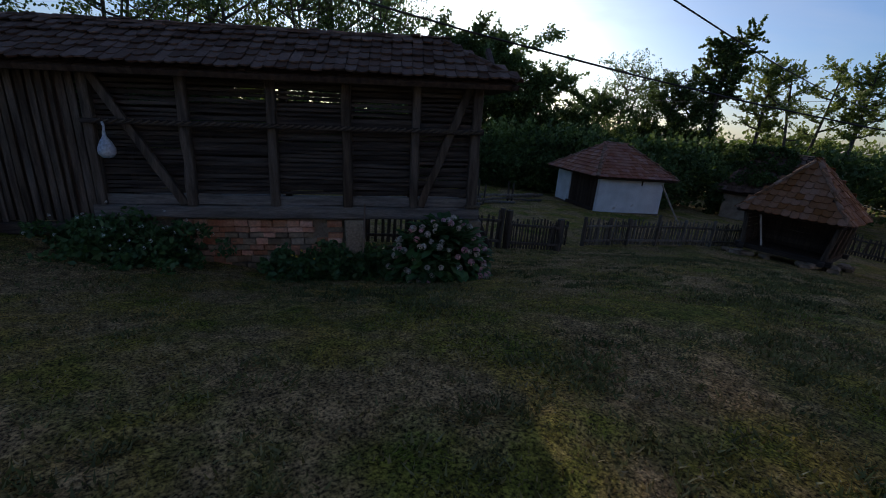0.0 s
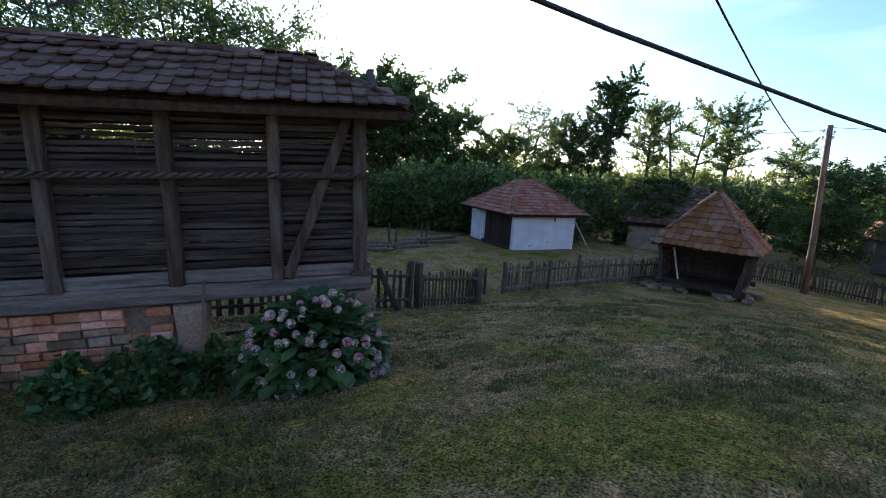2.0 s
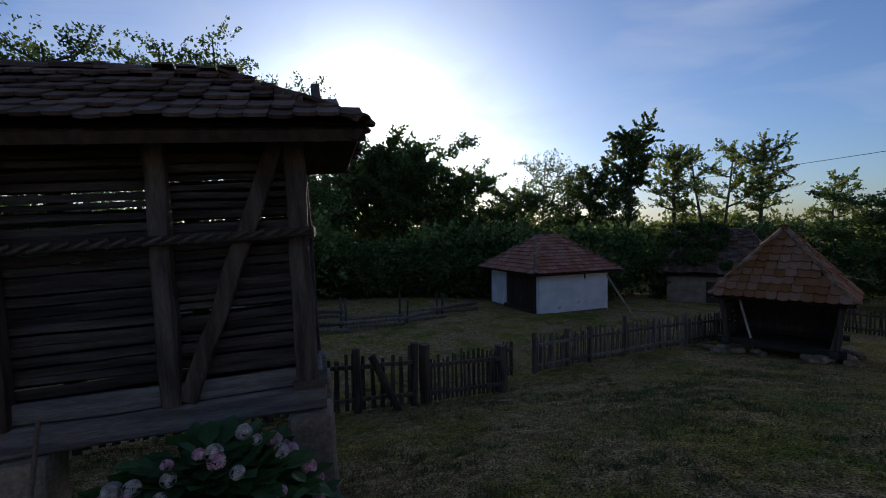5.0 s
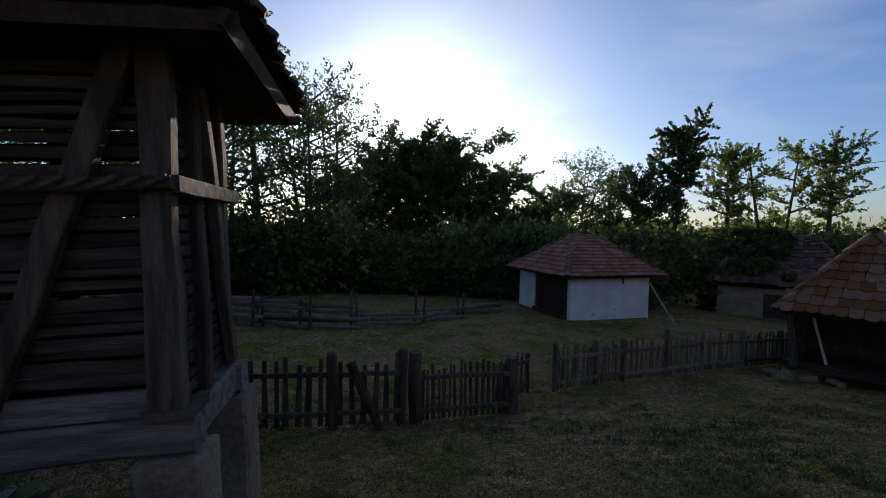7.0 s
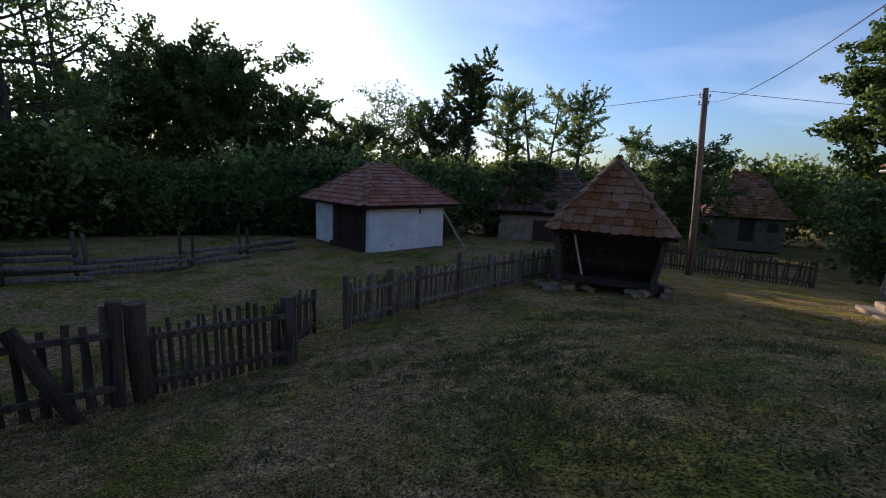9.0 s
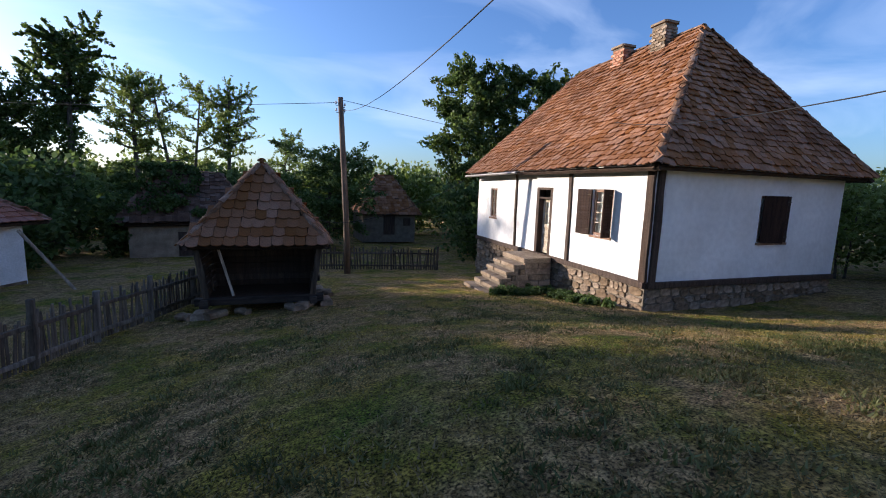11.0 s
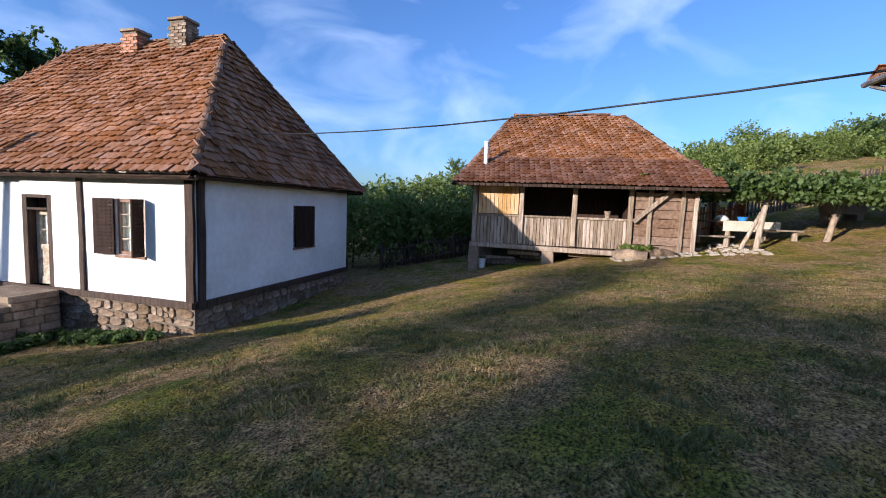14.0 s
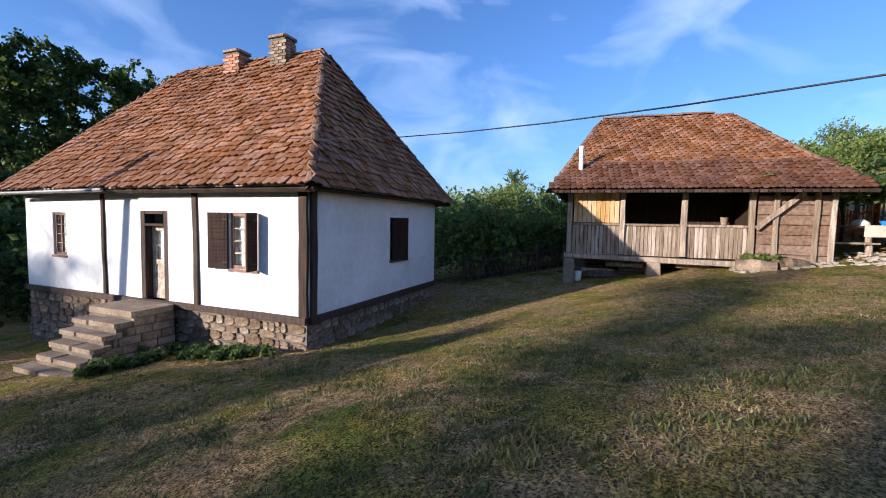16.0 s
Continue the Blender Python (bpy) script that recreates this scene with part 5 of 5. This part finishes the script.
picket_fence("picket_fence", "weathered grey board picket fence beside the barn", [(-14.6, -10.4), (-13.85, -7.9, 1.15), (-12.95, -6.72, 1.15), (-12.4, -5.85, 1.15)], TIMBER, 0.095, 0.08, 1.05, 0.015, 1, "yard fences", 0.12)
picket_fence("picket_fence", "weathered narrow picket panel between two stout posts", [(-12.3, -5.65, 1.13), (-11.72, -4.02, 0.98)], TIMBER, 0.06, 0.035, 0.92, 0.012, 2, "yard fences", 0.17)
picket_fence("picket_gate", "small crooked picket gate standing ajar", [(-12.2, -3.85, 0.7), (-12.5, -2.6, 0.8)], TIMBER, 0.045, 0.04, 0.85, 0.03, 3, "yard fences", 0.06)
picket_fence("split_fence", "crooked split-wood picket fence running to the crib", [(-12.1, -2.2, 1.0), (-11.75, -1.2, 0.95), (-11.5, -0.5, 0.95), (-11.05, 0.6, 1.1), (-10.7, 1.9, 0.95), (-10.2, 3.2, 1.0), (-9.7, 4.8, 0.9), (-9.4, 6.4, 0.9)], FENCEWOOD, 0.05, 0.022, 0.88, 0.05, 4, "yard fences", 0.1, False)
picket_fence("far_picket_fence", "grey tilted picket fence below the far cottage", [(-7.5, 11.6), (-5.2, 11.2), (-3.3, 10.8), (-1.4, 10.3)], TIMBER, 0.07, 0.04, 0.95, 0.07, 5, "far fences", 0.09)
picket_fence("orchard_fence", "grey picket fence at the orchard", [(8.6, -0.2), (9.8, -1.3), (10.6, -2.6), (11.3, -3.4)], TIMBER, 0.08, 0.07, 0.95, 0.04, 6, "far fences", 0.09)
picket_fence("orange_fence", "orange painted picket fence behind the table", [(10.9, -10.9), (11.5, -12.2), (12.0, -13.4)], ORANGE, 0.1, 0.025, 1.0, 0.008, 7, "", 0.1)
picket_fence("pasture_fence", "dark picket fence below the dry slope", [(13.4, -13.4), (14.2, -15.6), (14.8, -17.8), (15.4, -20), (16, -22.5)], TIMBER, 0.09, 0.05, 1.0, 0.02, 8, "far fences", 0.1)
# stout leaning props of the fence
for (x, y, dx, dy) in ((-12.75, -6.55, 0.25, 0.3),):
    single("fence_prop", beam((dx * 1.6, dy, 0), (0, 0, 1.0), 0.13, 0.12, 0.25, seg=4, wob=0.01, seed=int(x * -9)), TIMBER, "stout grey prop leaning on the fence", "post", at_ground(x, y), "fence props")
# stacked split-rail fence at the wood
wf = thing("split_rail_fence", "low grey fence of stacked split rails along the wood", "fence", pose(0, 0, 0))
wpts = [(-27.5, -8.6), (-25.2, -6.9), (-23.6, -5.9), (-22.2, -4.7), (-21.1, -3.5), (-20.4, -2.0), (-20.0, 0.6), (-20.2, 3.0), (-20.4, 5.6)]
rng = random.Random(44)
for i in range(len(wpts) - 1):
    (ax, ay), (bx, by) = wpts[i], wpts[i + 1]
    nr = 6 if i < 4 else (5 if i < 5 else 3)
    for k in range(nr):
        za, zb = gz(ax, ay) + 0.12 + k * 0.15, gz(bx, by) + 0.12 + k * 0.15
        part("rail", beam((ax + rng.uniform(-0.3, 0.1), ay + rng.uniform(-0.12, 0.12), za + rng.uniform(-0.05, 0.05)), (bx + rng.uniform(-0.1, 0.4), by + rng.uniform(-0.12, 0.12), zb + rng.uniform(-0.07, 0.07)), 0.09, 0.12, 0.3, seg=5, wob=0.025, seed=rng.randint(0, 999)), FENCEWOOD, wf)
    for k in range(2):
        x, y = ax + rng.uniform(-0.1, 0.1), ay + (k - 0.5) * 0.3
        part("stake", beam((x, y, gz(x, y) - 0.2), (x + rng.uniform(-0.1, 0.1), y, gz(x, y) + rng.uniform(0.9, 1.3)), 0.09, 0.09, 0.3, seg=3, wob=0.015, seed=k + i), TIMBER, wf)

# ---- pergola, table and benches ----
pergola = thing("pergola", "rustic pole pergola carrying a thick grapevine", "pergola", pose(0, 0, 0))
for a, b, r in (((7.85, -12.4), (8.25, -12.75, 2.95), 0.085), ((8.6, -14.45), (8.95, -14.95, 2.75), 0.09), ((11.6, -12.3), (11.6, -12.4, 2.9), 0.07), ((12.2, -16), (12.2, -16, 2.9), 0.07), ((11.2, -10.9), (11.2, -10.9, 2.85), 0.07)):
    part("post", tube([(a[0], a[1], gz(*a) - 0.2), ((a[0] + b[0]) / 2 + 0.02, (a[1] + b[1]) / 2, (gz(*a) + b[2]) / 2), b], r, 9, 0.9), PALEWOOD, pergola, "peeled leaning pole", smooth=True)
part("brace", tube([(8.1, -12.05, gz(8.1, -12.05) - 0.1), (8.2, -12.6, 2.3)], 0.06, 8), PALEWOOD, pergola, smooth=True)
for a, b in (((8.2, -10.9, 2.85), (8.4, -17.5, 2.85)), ((11.8, -10.8, 2.9), (12.0, -17.5, 2.9)), ((8.1, -12.7, 2.93), (12, -12.5, 2.95)), ((8.6, -14.95, 2.8), (12, -15, 2.95)), ((8.2, -11, 2.9), (12, -10.9, 2.95))):
    part("cross_pole", tube([a, b], 0.05, 7), PALEWOOD, pergola, smooth=True)
vr = np.random.RandomState(15)
vc = np.stack([vr.uniform(7.7, 12.3, 300), vr.uniform(-18, -10.7, 300), vr.normal(3.14, 0.17, 300)], 1)
vc = np.concatenate([vc, np.stack([vr.uniform(7.6, 8.0, 60), vr.uniform(-18, -10.9, 60), vr.uniform(2.62, 3.25, 60)], 1), np.stack([vr.uniform(10.9, 11.6, 40), vr.uniform(-11.4, -10.6, 40), vr.uniform(1.5, 2.9, 40)], 1)])
vine = thing("grapevine", "dense green grapevine canopy over the pergola", "vine", pose(10.9, -12.1, gz(10.9, -12.1)))
vine_foot = vine.matrix_world.translation
part("foliage", fast_mesh("foliage", leaf_cloud(vc - np.array(vine_foot), 0.2, 21000, 0.13, 3, 0.6, 1.1), LEAF), None, vine)
part("stem", tube([(0, 0, -0.1), (0.06, -0.05, 0.7), (-0.04, 0.05, 1.4), (0.1, -0.15, 2.1), (-0.2, -0.6, 2.75 - vine_foot.z + 0.3)], 0.06, 8, 0.6), BARK, vine, "twisted woody vine stem", smooth=True)
table = thing("long_table", "long plank table with cream cloth under the pergola", "table", pose(9.3, -12.2, gz(9.3, -12.2), 0, 0, -72))
part("tabletop", box(-1.3, 1.3, -0.35, 0.35, 0.68, 0.73, 0.1), DARKWOOD, table)
for x in (-1.1, -0.1, 1.1):
    part("leg", tube([(x, 0, 0), (x, 0, 0.68)], 0.085, 9), PALEWOOD, table, "round log leg")
tm = table.matrix_world
single("tablecloth", joined([box(-0.55, 1.32, -0.38, 0.38, 0.735, 0.745, 0.2), box(-0.55, 1.32, -0.4, -0.385, 0.42, 0.745, 0.1)]), CLOTH, "cream cloth hanging over the table", "tablecloth", tm @ pose(0, 0, 0))
single("washing_up_bowl", lathe([(0.1, 0), (0.16, 0.12), (0.17, 0.13), (0.15, 0.125), (0.09, 0.02)], 16), BLUE, "bright blue plastic bowl on the table", "bowl", tm @ pose(0.35, 0.0, 0.75))
single("folded_cloth", joined([lathe([(0.22, 0), (0.2, 0.08), (0.1, 0.15), (0.02, 0.17)], 12)]), WHITETIN, "white bundled cloth on the table", "cloth", tm @ pose(-0.35, 0, 0.75), smooth=True)
for i, (x, y) in enumerate(((9.0, -13.4), (10.1, -12.6), (8.6, -11.4))):
    b = thing("bench", "low plank bench on log feet", "bench", at_ground(x, y, -72), "table benches")
    part("seat", box(-0.75, 0.75, -0.14, 0.14, 0.36, 0.41, 0.12), PALEWOOD, b)
    for k in (-0.55, 0.55):
        part("leg", tube([(k, 0, 0), (k, 0, 0.36)], 0.08, 8), PALEWOOD, b)
trough = thing("stone_trough", "grey stone water trough by the fence", "trough", at_ground(11.4, -16.2, -75))
part("basin", joined([box(-0.6, 0.6, -0.3, 0.3, 0.25, 0.35, 0.1), box(-0.6, 0.6, -0.3, -0.22, 0.351, 0.6, 0.1), box(-0.6, 0.6, 0.22, 0.3, 0.351, 0.6, 0.1), box(-0.6, -0.52, -0.219, 0.219, 0.351, 0.6, 0.1), box(0.52, 0.6, -0.219, 0.219, 0.351, 0.6, 0.1)]), CONCRETE, trough)
for k in (-0.4, 0.4):
    part("foot", box(k - 0.12, k + 0.12, -0.28, 0.28, 0, 0.249, 0.06), CONCRETE, trough)

# ---- pole, cables ----
pole = thing("utility_pole", "leaning brown wooden utility pole with insulators", "pole", pose(-5.26, 9.9, gz(-5.26, 9.9)))
PT = Vector((-0.33, -0.45, 6.65))
part("pole_shaft", tube([(0, 0, -0.3), (-0.08, -0.15, 2.3), (-0.22, -0.32, 4.7), PT], 0.13, 10, 0.72), POLEWOOD, pole, smooth=True)
for k, (dx, dz) in enumerate(((-0.16, -0.25), (0.16, -0.3), (0.15, -0.5), (-0.15, -0.5))):
    part("bracket", tube([(PT.x, PT.y, PT.z + dz - 0.05), (PT.x + dx, PT.y, PT.z + dz - 0.05), (PT.x + dx, PT.y, PT.z + dz)], 0.012, 6), TIN, pole)
    part("insulator", lathe([(0.02, 0), (0.045, 0.02), (0.03, 0.05), (0.04, 0.07), (0.015, 0.1)], 10), WHITETIN, pole, "pale porcelain insulator").location = (PT.x + dx, PT.y, PT.z + dz)
top = pole.matrix_world @ PT


def cable(a, b, sag, r, label):
    a, b = Vector(a), Vector(b)
    pts = [a.lerp(b, k / 24) - Vector((0, 0, sag * 4 * (k / 24) * (1 - k / 24))) for k in range(25)]
    o = pts[0].copy()
    return single("cable", tube([p - o for p in pts], r, 6), RUBBER, label, "cable", pose(*o), "cables", smooth=True)


cable(top - Vector((-0.1, 0, 0.45)), (-6.14, -18.3, 4.3), 1.114, 0.006, "thin black cable from the pole over the yard")
cable((0.55, 2.1, 3.72), (-10.5, -21.78, 5.13), 1.608, 0.0065, "black cable sagging low from the cottage roof across the yard")
cable(top - Vector((0.1, 0, 0.2)), (-38, 34, 7.0), 0.5, 0.01, "thin distant power wire from the pole")
cable(top - Vector((-0.1, 0, 0.1)), (60, 60, 9.0), 0.9, 0.01, "thin distant power wire from the pole")
cable(top - Vector((0, 0, 4.6)), (-0.4, 9.5, 2.35), 0.35, 0.01, "low grey wire from pole to the cottage eave")
cable(top - Vector((0, 0, 4.6)), (-13, 18, 1.4), 0.2, 0.01, "low grey wire from the pole")

# ---- ruin and far cottage ----
ruin = thing("ruined_shed", "crumbling shed with sagging tiled roof overgrown by ivy", "shed", pose(-14.2, 16.6, gz(-14.2, 16.6), 0, 0, 12))
part("wall", box(-0.4, 5.0, 0, 0.3, -0.2, 1.85, 0.04), CONCRETE, ruin)
part("wall", box(-0.4, -0.1, 0.31, 3.2, -0.2, 1.85, 0.04), MORTAR, ruin)
part("wall", box(4.7, 5.0, 0.31, 3.2, -0.2, 1.85, 0.04), MORTAR, ruin)
part("boarded_opening", box(1.6, 3.4, -0.03, -0.004, 0, 1.2, 0.05), DARKWOOD, ruin)
hip_roof(ruin, -0.9, 5.5, -0.5, 3.7, 1.7, 4.2, 0.8, 3.6, "x", 0.24, 0.24, (SHINGLE, SHINGLE_P, RIDGE), seed=130, sag=0.2, wild=0.05)
iv = np.random.RandomState(4)
ivc = [(iv.uniform(-1, 2.6), iv.uniform(-0.4, 2), 0) for _ in range(80)]
ivc = [(x, y, 1.9 + min(2.4, (y + 0.5) * 1.2) + 0.1) for x, y, _ in ivc] + [(-0.9 + iv.uniform(-0.2, 0.3), iv.uniform(-0.5, 3), iv.uniform(0, 2)) for _ in range(40)]
single("ivy", fast_mesh("ivy", leaf_cloud(ivc, 0.25, 6000, 0.15, 8, 0.6, 1.1), LEAF_DARK), None, "dark ivy smothering the ruined roof", "ivy", ruin.matrix_world.copy())
cot = thing("far_cottage", "distant cottage with steep reddish tiled roof", "house", pose(-2.2, 26.2, -1.9, 0, 0, 3))
part("wall", box(0, 4.2, 0, 4.2, -0.6, 1.7, 0.01), MORTAR, cot)
part("door", box(1.6, 2.5, -0.04, -0.004, 0, 1.6, 0.05), DARKWOOD, cot)
part("window", box(3.2, 3.8, -0.04, -0.004, 0.7, 1.3, 0.05), DARKWOOD, cot)
hip_roof(cot, -0.4, 4.6, -0.4, 4.6, 1.6, 4.6, 1.4, 2.8, "x", 0.25, 0.26, (TILE, TILE_P, RIDGE), seed=150)
part("roof_vent", box(2.6, 3.0, 0.5, 0.8, 2.55, 2.85, 0.1), DARKWOOD, cot)
part("chimney", box(1.7, 2.1, 2.0, 2.4, 3.8, 4.7, 0.05), BRICK, cot)
# neighbouring house whose eave corner shows
nb = thing("neighbour_house", "plastered house whose tiled eave and gutter overhang the lawn", "house", pose(0.2, -0.7, 0))
part("wall", box(-0.2, 3.2, -22, -13.0, gz(1, -16) - 0.6, 4.9, 0.01), LIME_OLD, nb)
hip_roof(nb, -1.1, 4.1, -23, -12.1, 4.95, 7.2, -20.4, -14.7, "y", 0.24, 0.3, (TILE, TILE_P, RIDGE), seed=170)
part("gutter", tube([(4.1, -12.02, 4.9), (-1.1, -12.02, 4.92)], 0.06, 8), TIN, nb)
part("downpipe", tube([(3.95, -12.05, 4.85), (3.6, -12.6, 4.55), (3.25, -12.92, 4.4), (3.25, -12.92, 1.4)], 0.045, 8), TIN, nb, "bent tin downpipe")

# ---- garden plants ----


def broad_leaf(size):
    """A pointed oval leaf folded along its midrib."""
    v = [(0, 0, 0), (size * 0.3, size * 0.35, 0.04 * size), (size * 0.3, size * 0.7, 0.02 * size), (0, size, -0.1 * size), (-size * 0.3, size * 0.7, 0.02 * size), (-size * 0.3, size * 0.35, 0.04 * size), (0, size * 0.5, -0.05 * size)]
    return v, [(0, 1, 6), (1, 2, 6), (2, 3, 6), (3, 4, 6), (4, 5, 6), (5, 0, 6)]


def shell_leaves(n, rx, ry, rz, size, seed):
    """Broad leaves over a dome, facing out and drooping."""
    r = random.Random(seed)
    base = broad_leaf(1.0)
    out = []
    for _ in range(n):
        a, e = r.uniform(0, 6.28), math.asin(r.uniform(-0.1, 1.0))
        k = r.uniform(0.72, 1.03)
        c = Vector((math.cos(a) * math.cos(e) * rx * k, math.sin(a) * math.cos(e) * ry * k, rz * (0.1 + 0.9 * math.sin(e)) * k))
        M = Matrix.Translation(c) @ Matrix.Rotation(a - 1.57 + r.uniform(-0.6, 0.6), 4, "Z") @ Matrix.Rotation(r.uniform(-0.9, 0.4) + e * 0.5, 4, "X") @ Matrix.Scale(size * r.uniform(0.7, 1.2), 4)
        out.append(([tuple(M @ Vector(p)) for p in base[0]], base[1]))
    return joined(out)


def bloom(r0, n, seed):
    """A round head of small four-petalled florets."""
    r = random.Random(seed)
    out = []
    for _ in range(n):
        d = Vector((r.gauss(0, 1), r.gauss(0, 1), r.gauss(0.3, 1))).normalized()
        q = d.to_track_quat("Z", "Y").to_matrix().to_4x4()
        s = r0 * 0.34
        M = Matrix.Translation(d * r0) @ q @ Matrix.Rotation(r.uniform(0, 3), 4, "Z")
        v = [(0, 0, 0.0), (s, 0.3 * s, 0.1 * s), (s * 0.3, s, 0.1 * s), (-s * 0.3, s, 0.12 * s), (-s, 0.3 * s, 0.1 * s), (-s, -0.3 * s, 0.1 * s), (-s * 0.3, -s, 0.1 * s), (s * 0.3, -s, 0.1 * s), (s, -0.3 * s, 0.1 * s)]
        out.append(([tuple(M @ Vector(p)) for p in v], [(0, 1, 2), (0, 3, 4), (0, 5, 6), (0, 7, 8)]))
    return joined(out)


hyd = thing("hydrangea", "large hydrangea bush with pink and faded flower heads beside the barn", "shrub", at_ground(-9.6, -10.26, 58.5, 0.03))
hyd.scale = (1.02, 1.02, 1.0)
part("foliage", shell_leaves(1500, 0.78, 0.62, 0.95, 0.19, 3), LEAF_HYD, hyd)
part("inner_foliage", leaf_cloud([(0, 0, 0.35), (0.25, 0, 0.3), (-0.25, 0, 0.3), (0, 0.1, 0.6)], 0.22, 1500, 0.12, 5), LEAF_DARK, hyd)
for k in range(7):
    part("stem", tube([(0.05 * k - 0.15, 0, -0.05), (0.16 * k - 0.5, 0.1 * (k % 3) - 0.1, 0.6)], 0.012, 5), BARK, hyd)
heads = [(mesh_of("flower_head", bloom(0.042, 60, 1), PINK)), (mesh_of("flower_head", bloom(0.042, 60, 2), CREAMP))]
rng = random.Random(21)
for k in range(88):
    a, e = rng.uniform(-3.1, 1.6), math.asin(rng.uniform(0.0, 0.98))
    c = Vector((math.cos(a) * math.cos(e) * 0.83, math.sin(a) * math.cos(e) * 0.67, 0.1 + 0.94 * math.sin(e)))
    h = part("flower_head", heads[0 if (c.x > 0.15 and c.z < 0.85 and k % 4) or k % 7 == 0 else 1], None, hyd)
    h.matrix_local = Matrix.Translation(c) @ Matrix.Scale(rng.uniform(0.8, 1.25), 4) @ Matrix.Rotation(rng.uniform(0, 6), 4, "Z")


def flower_bush(x, y, s, petals, label, n, seed):
    b = thing("flower_bush", label, "shrub", at_ground(x, y, seed * 50), "barn flower bed")
    r = np.random.RandomState(seed)
    c = [(r.normal(0, 0.28 * s), r.normal(0, 0.2 * s), abs(r.normal(0.2, 0.13)) * s) for _ in range(40)]
    part("foliage", leaf_cloud(c, 0.1 * s, 2600, 0.06, seed, 0.8, 1.7), LEAF_HYD, b)
    me = mesh_of("flower", bloom(0.022, 14, seed), petals)
    for k in range(n):
        part("flower", me, None, b).location = (r.normal(0, 0.32 * s), r.normal(0, 0.22 * s), 0.28 * s + abs(r.normal(0, 0.14)) * s)
    return b


bm_ = barn.matrix_world
for i, (s, o, k, pet, lab, n) in enumerate(((-2.5, -0.5, 1.0, YELLOW, "low green bed plant with yellow flowers", 7), (-3.1, -0.5, 1.0, YELLOW, "low green bed plant with yellow flowers", 5), (-2.2, -0.55, 0.9, YELLOW, "low green bed plant with yellow flowers", 4), (-5.0, -0.55, 1.3, WHITEP, "dark green bush with tiny white flowers", 22), (-5.6, -0.55, 1.4, WHITEP, "dark green bush with tiny white flowers", 24), (-6.2, -0.5, 1.2, WHITEP, "dark green bush with tiny white flowers", 18), (-1.6, -0.3, 0.9, WHITEP, "leafy plant below the barn sill", 3), (-8.5, -0.4, 1.5, WHITEP, "dark green bush with tiny white flowers", 14))):
    p = bm_ @ Vector((s, o, 0))
    flower_bush(p.x, p.y, k, pet, lab, n, 60 + i)
single("old_wheelbarrow_tray", joined([beam((-0.6, 0, 0.2), (0.6, 0, 0.3), 0.5, 0.06, 0.2, seg=4, wob=0.01), beam((-0.7, 0.2, 0.3), (0.7, 0.22, 0.34), 0.06, 0.06, 0.3)]), TIMBER, "grey wooden trough lying under the barn", "trough", bm_ @ pose(-1.2, 0.7, -1.35))
rng = random.Random(71)
for k in range(44):
    x, y = (-0.35 - rng.uniform(0, 0.6), rng.uniform(0.5, 3.4)) if k < 26 else (-1.0 - rng.uniform(0, 1.2), rng.uniform(2.7, 3.35))
    w = single("weed", leaf_cloud([(0, 0, 0.06), (0.08, 0.05, 0.1), (-0.07, 0.03, 0.12)], 0.08, 110, 0.07, k, 0.7, 1.6), LEAF, "broad-leaved weed at the foot of the plinth", "weed", at_ground(x, y, rng.uniform(0, 360)), "plinth weeds")
single("house_fern", leaf_cloud([(0, 0, 0.2), (0.1, 0.3, 0.2), (0, -0.3, 0.2)], 0.13, 500, 0.12, 77, 0.8, 1.9), LEAF_LIGHT, "green leafy plant by the log wall", "plant", at_ground(7.5, -9.15))

# ---- grass ----
def blades(name, n, seed, near, high, wide, lean, material, label, clumps=0):
    """Single blades over the lawn, thinning out with distance from the worn path; clumps gather them in tufts."""
    r = np.random.RandomState(seed)
    if clumps:
        beds = np.stack([r.uniform(-14.5, 5.0, 420), r.uniform(-16.5, 4.0, 420)], 1)
        c = beds[r.randint(0, 420, clumps)] + r.normal(0, 0.3, (clumps, 2))
        q = c[r.randint(0, clumps, n)] + r.normal(0, 0.045, (n, 2))
        x, y = q[:, 0], q[:, 1]
    else:
        x, y = r.uniform(-14.5, 5.0, n), r.uniform(-16.5, 4.0, n)
    keep = r.uniform(0, 1, n) < np.clip(1.35 - np.hypot(x + 6.3, y + 7.5) / near, 0.1, 1)
    keep &= ~((x > -0.15) & (y > -0.15))
    x, y = x[keep], y[keep]
    m = len(x)
    a, h, w = r.uniform(0, 6.283, m), r.uniform(*high, m), r.uniform(*wide, m)
    ln = r.normal(0, lean, (m, 2))
    base = np.stack([x, y, heights(x, y) - 0.005], 1)
    across = np.stack([np.cos(a) * w, np.sin(a) * w, 0 * w], 1)
    tip = base + np.stack([ln[:, 0], ln[:, 1], h], 1)
    v = np.stack([base - across, base + across, tip], 1).reshape(-1, 3)
    single(name, fast_mesh(name, (v.tolist(), [tuple(q) for q in np.arange(3 * m).reshape(-1, 3).tolist()]), material), None, label, "grass", kind="stuff")


blades("grass", 300000, 17, 11, (0.014, 0.04), (0.004, 0.011), 0.018, GRASS, "short uneven lawn grass with dry patches")
blades("weed_tufts", 170000, 18, 10, (0.02, 0.06), (0.006, 0.014), 0.03, TUFT, "darker green tufts of weeds in the lawn", 9000)
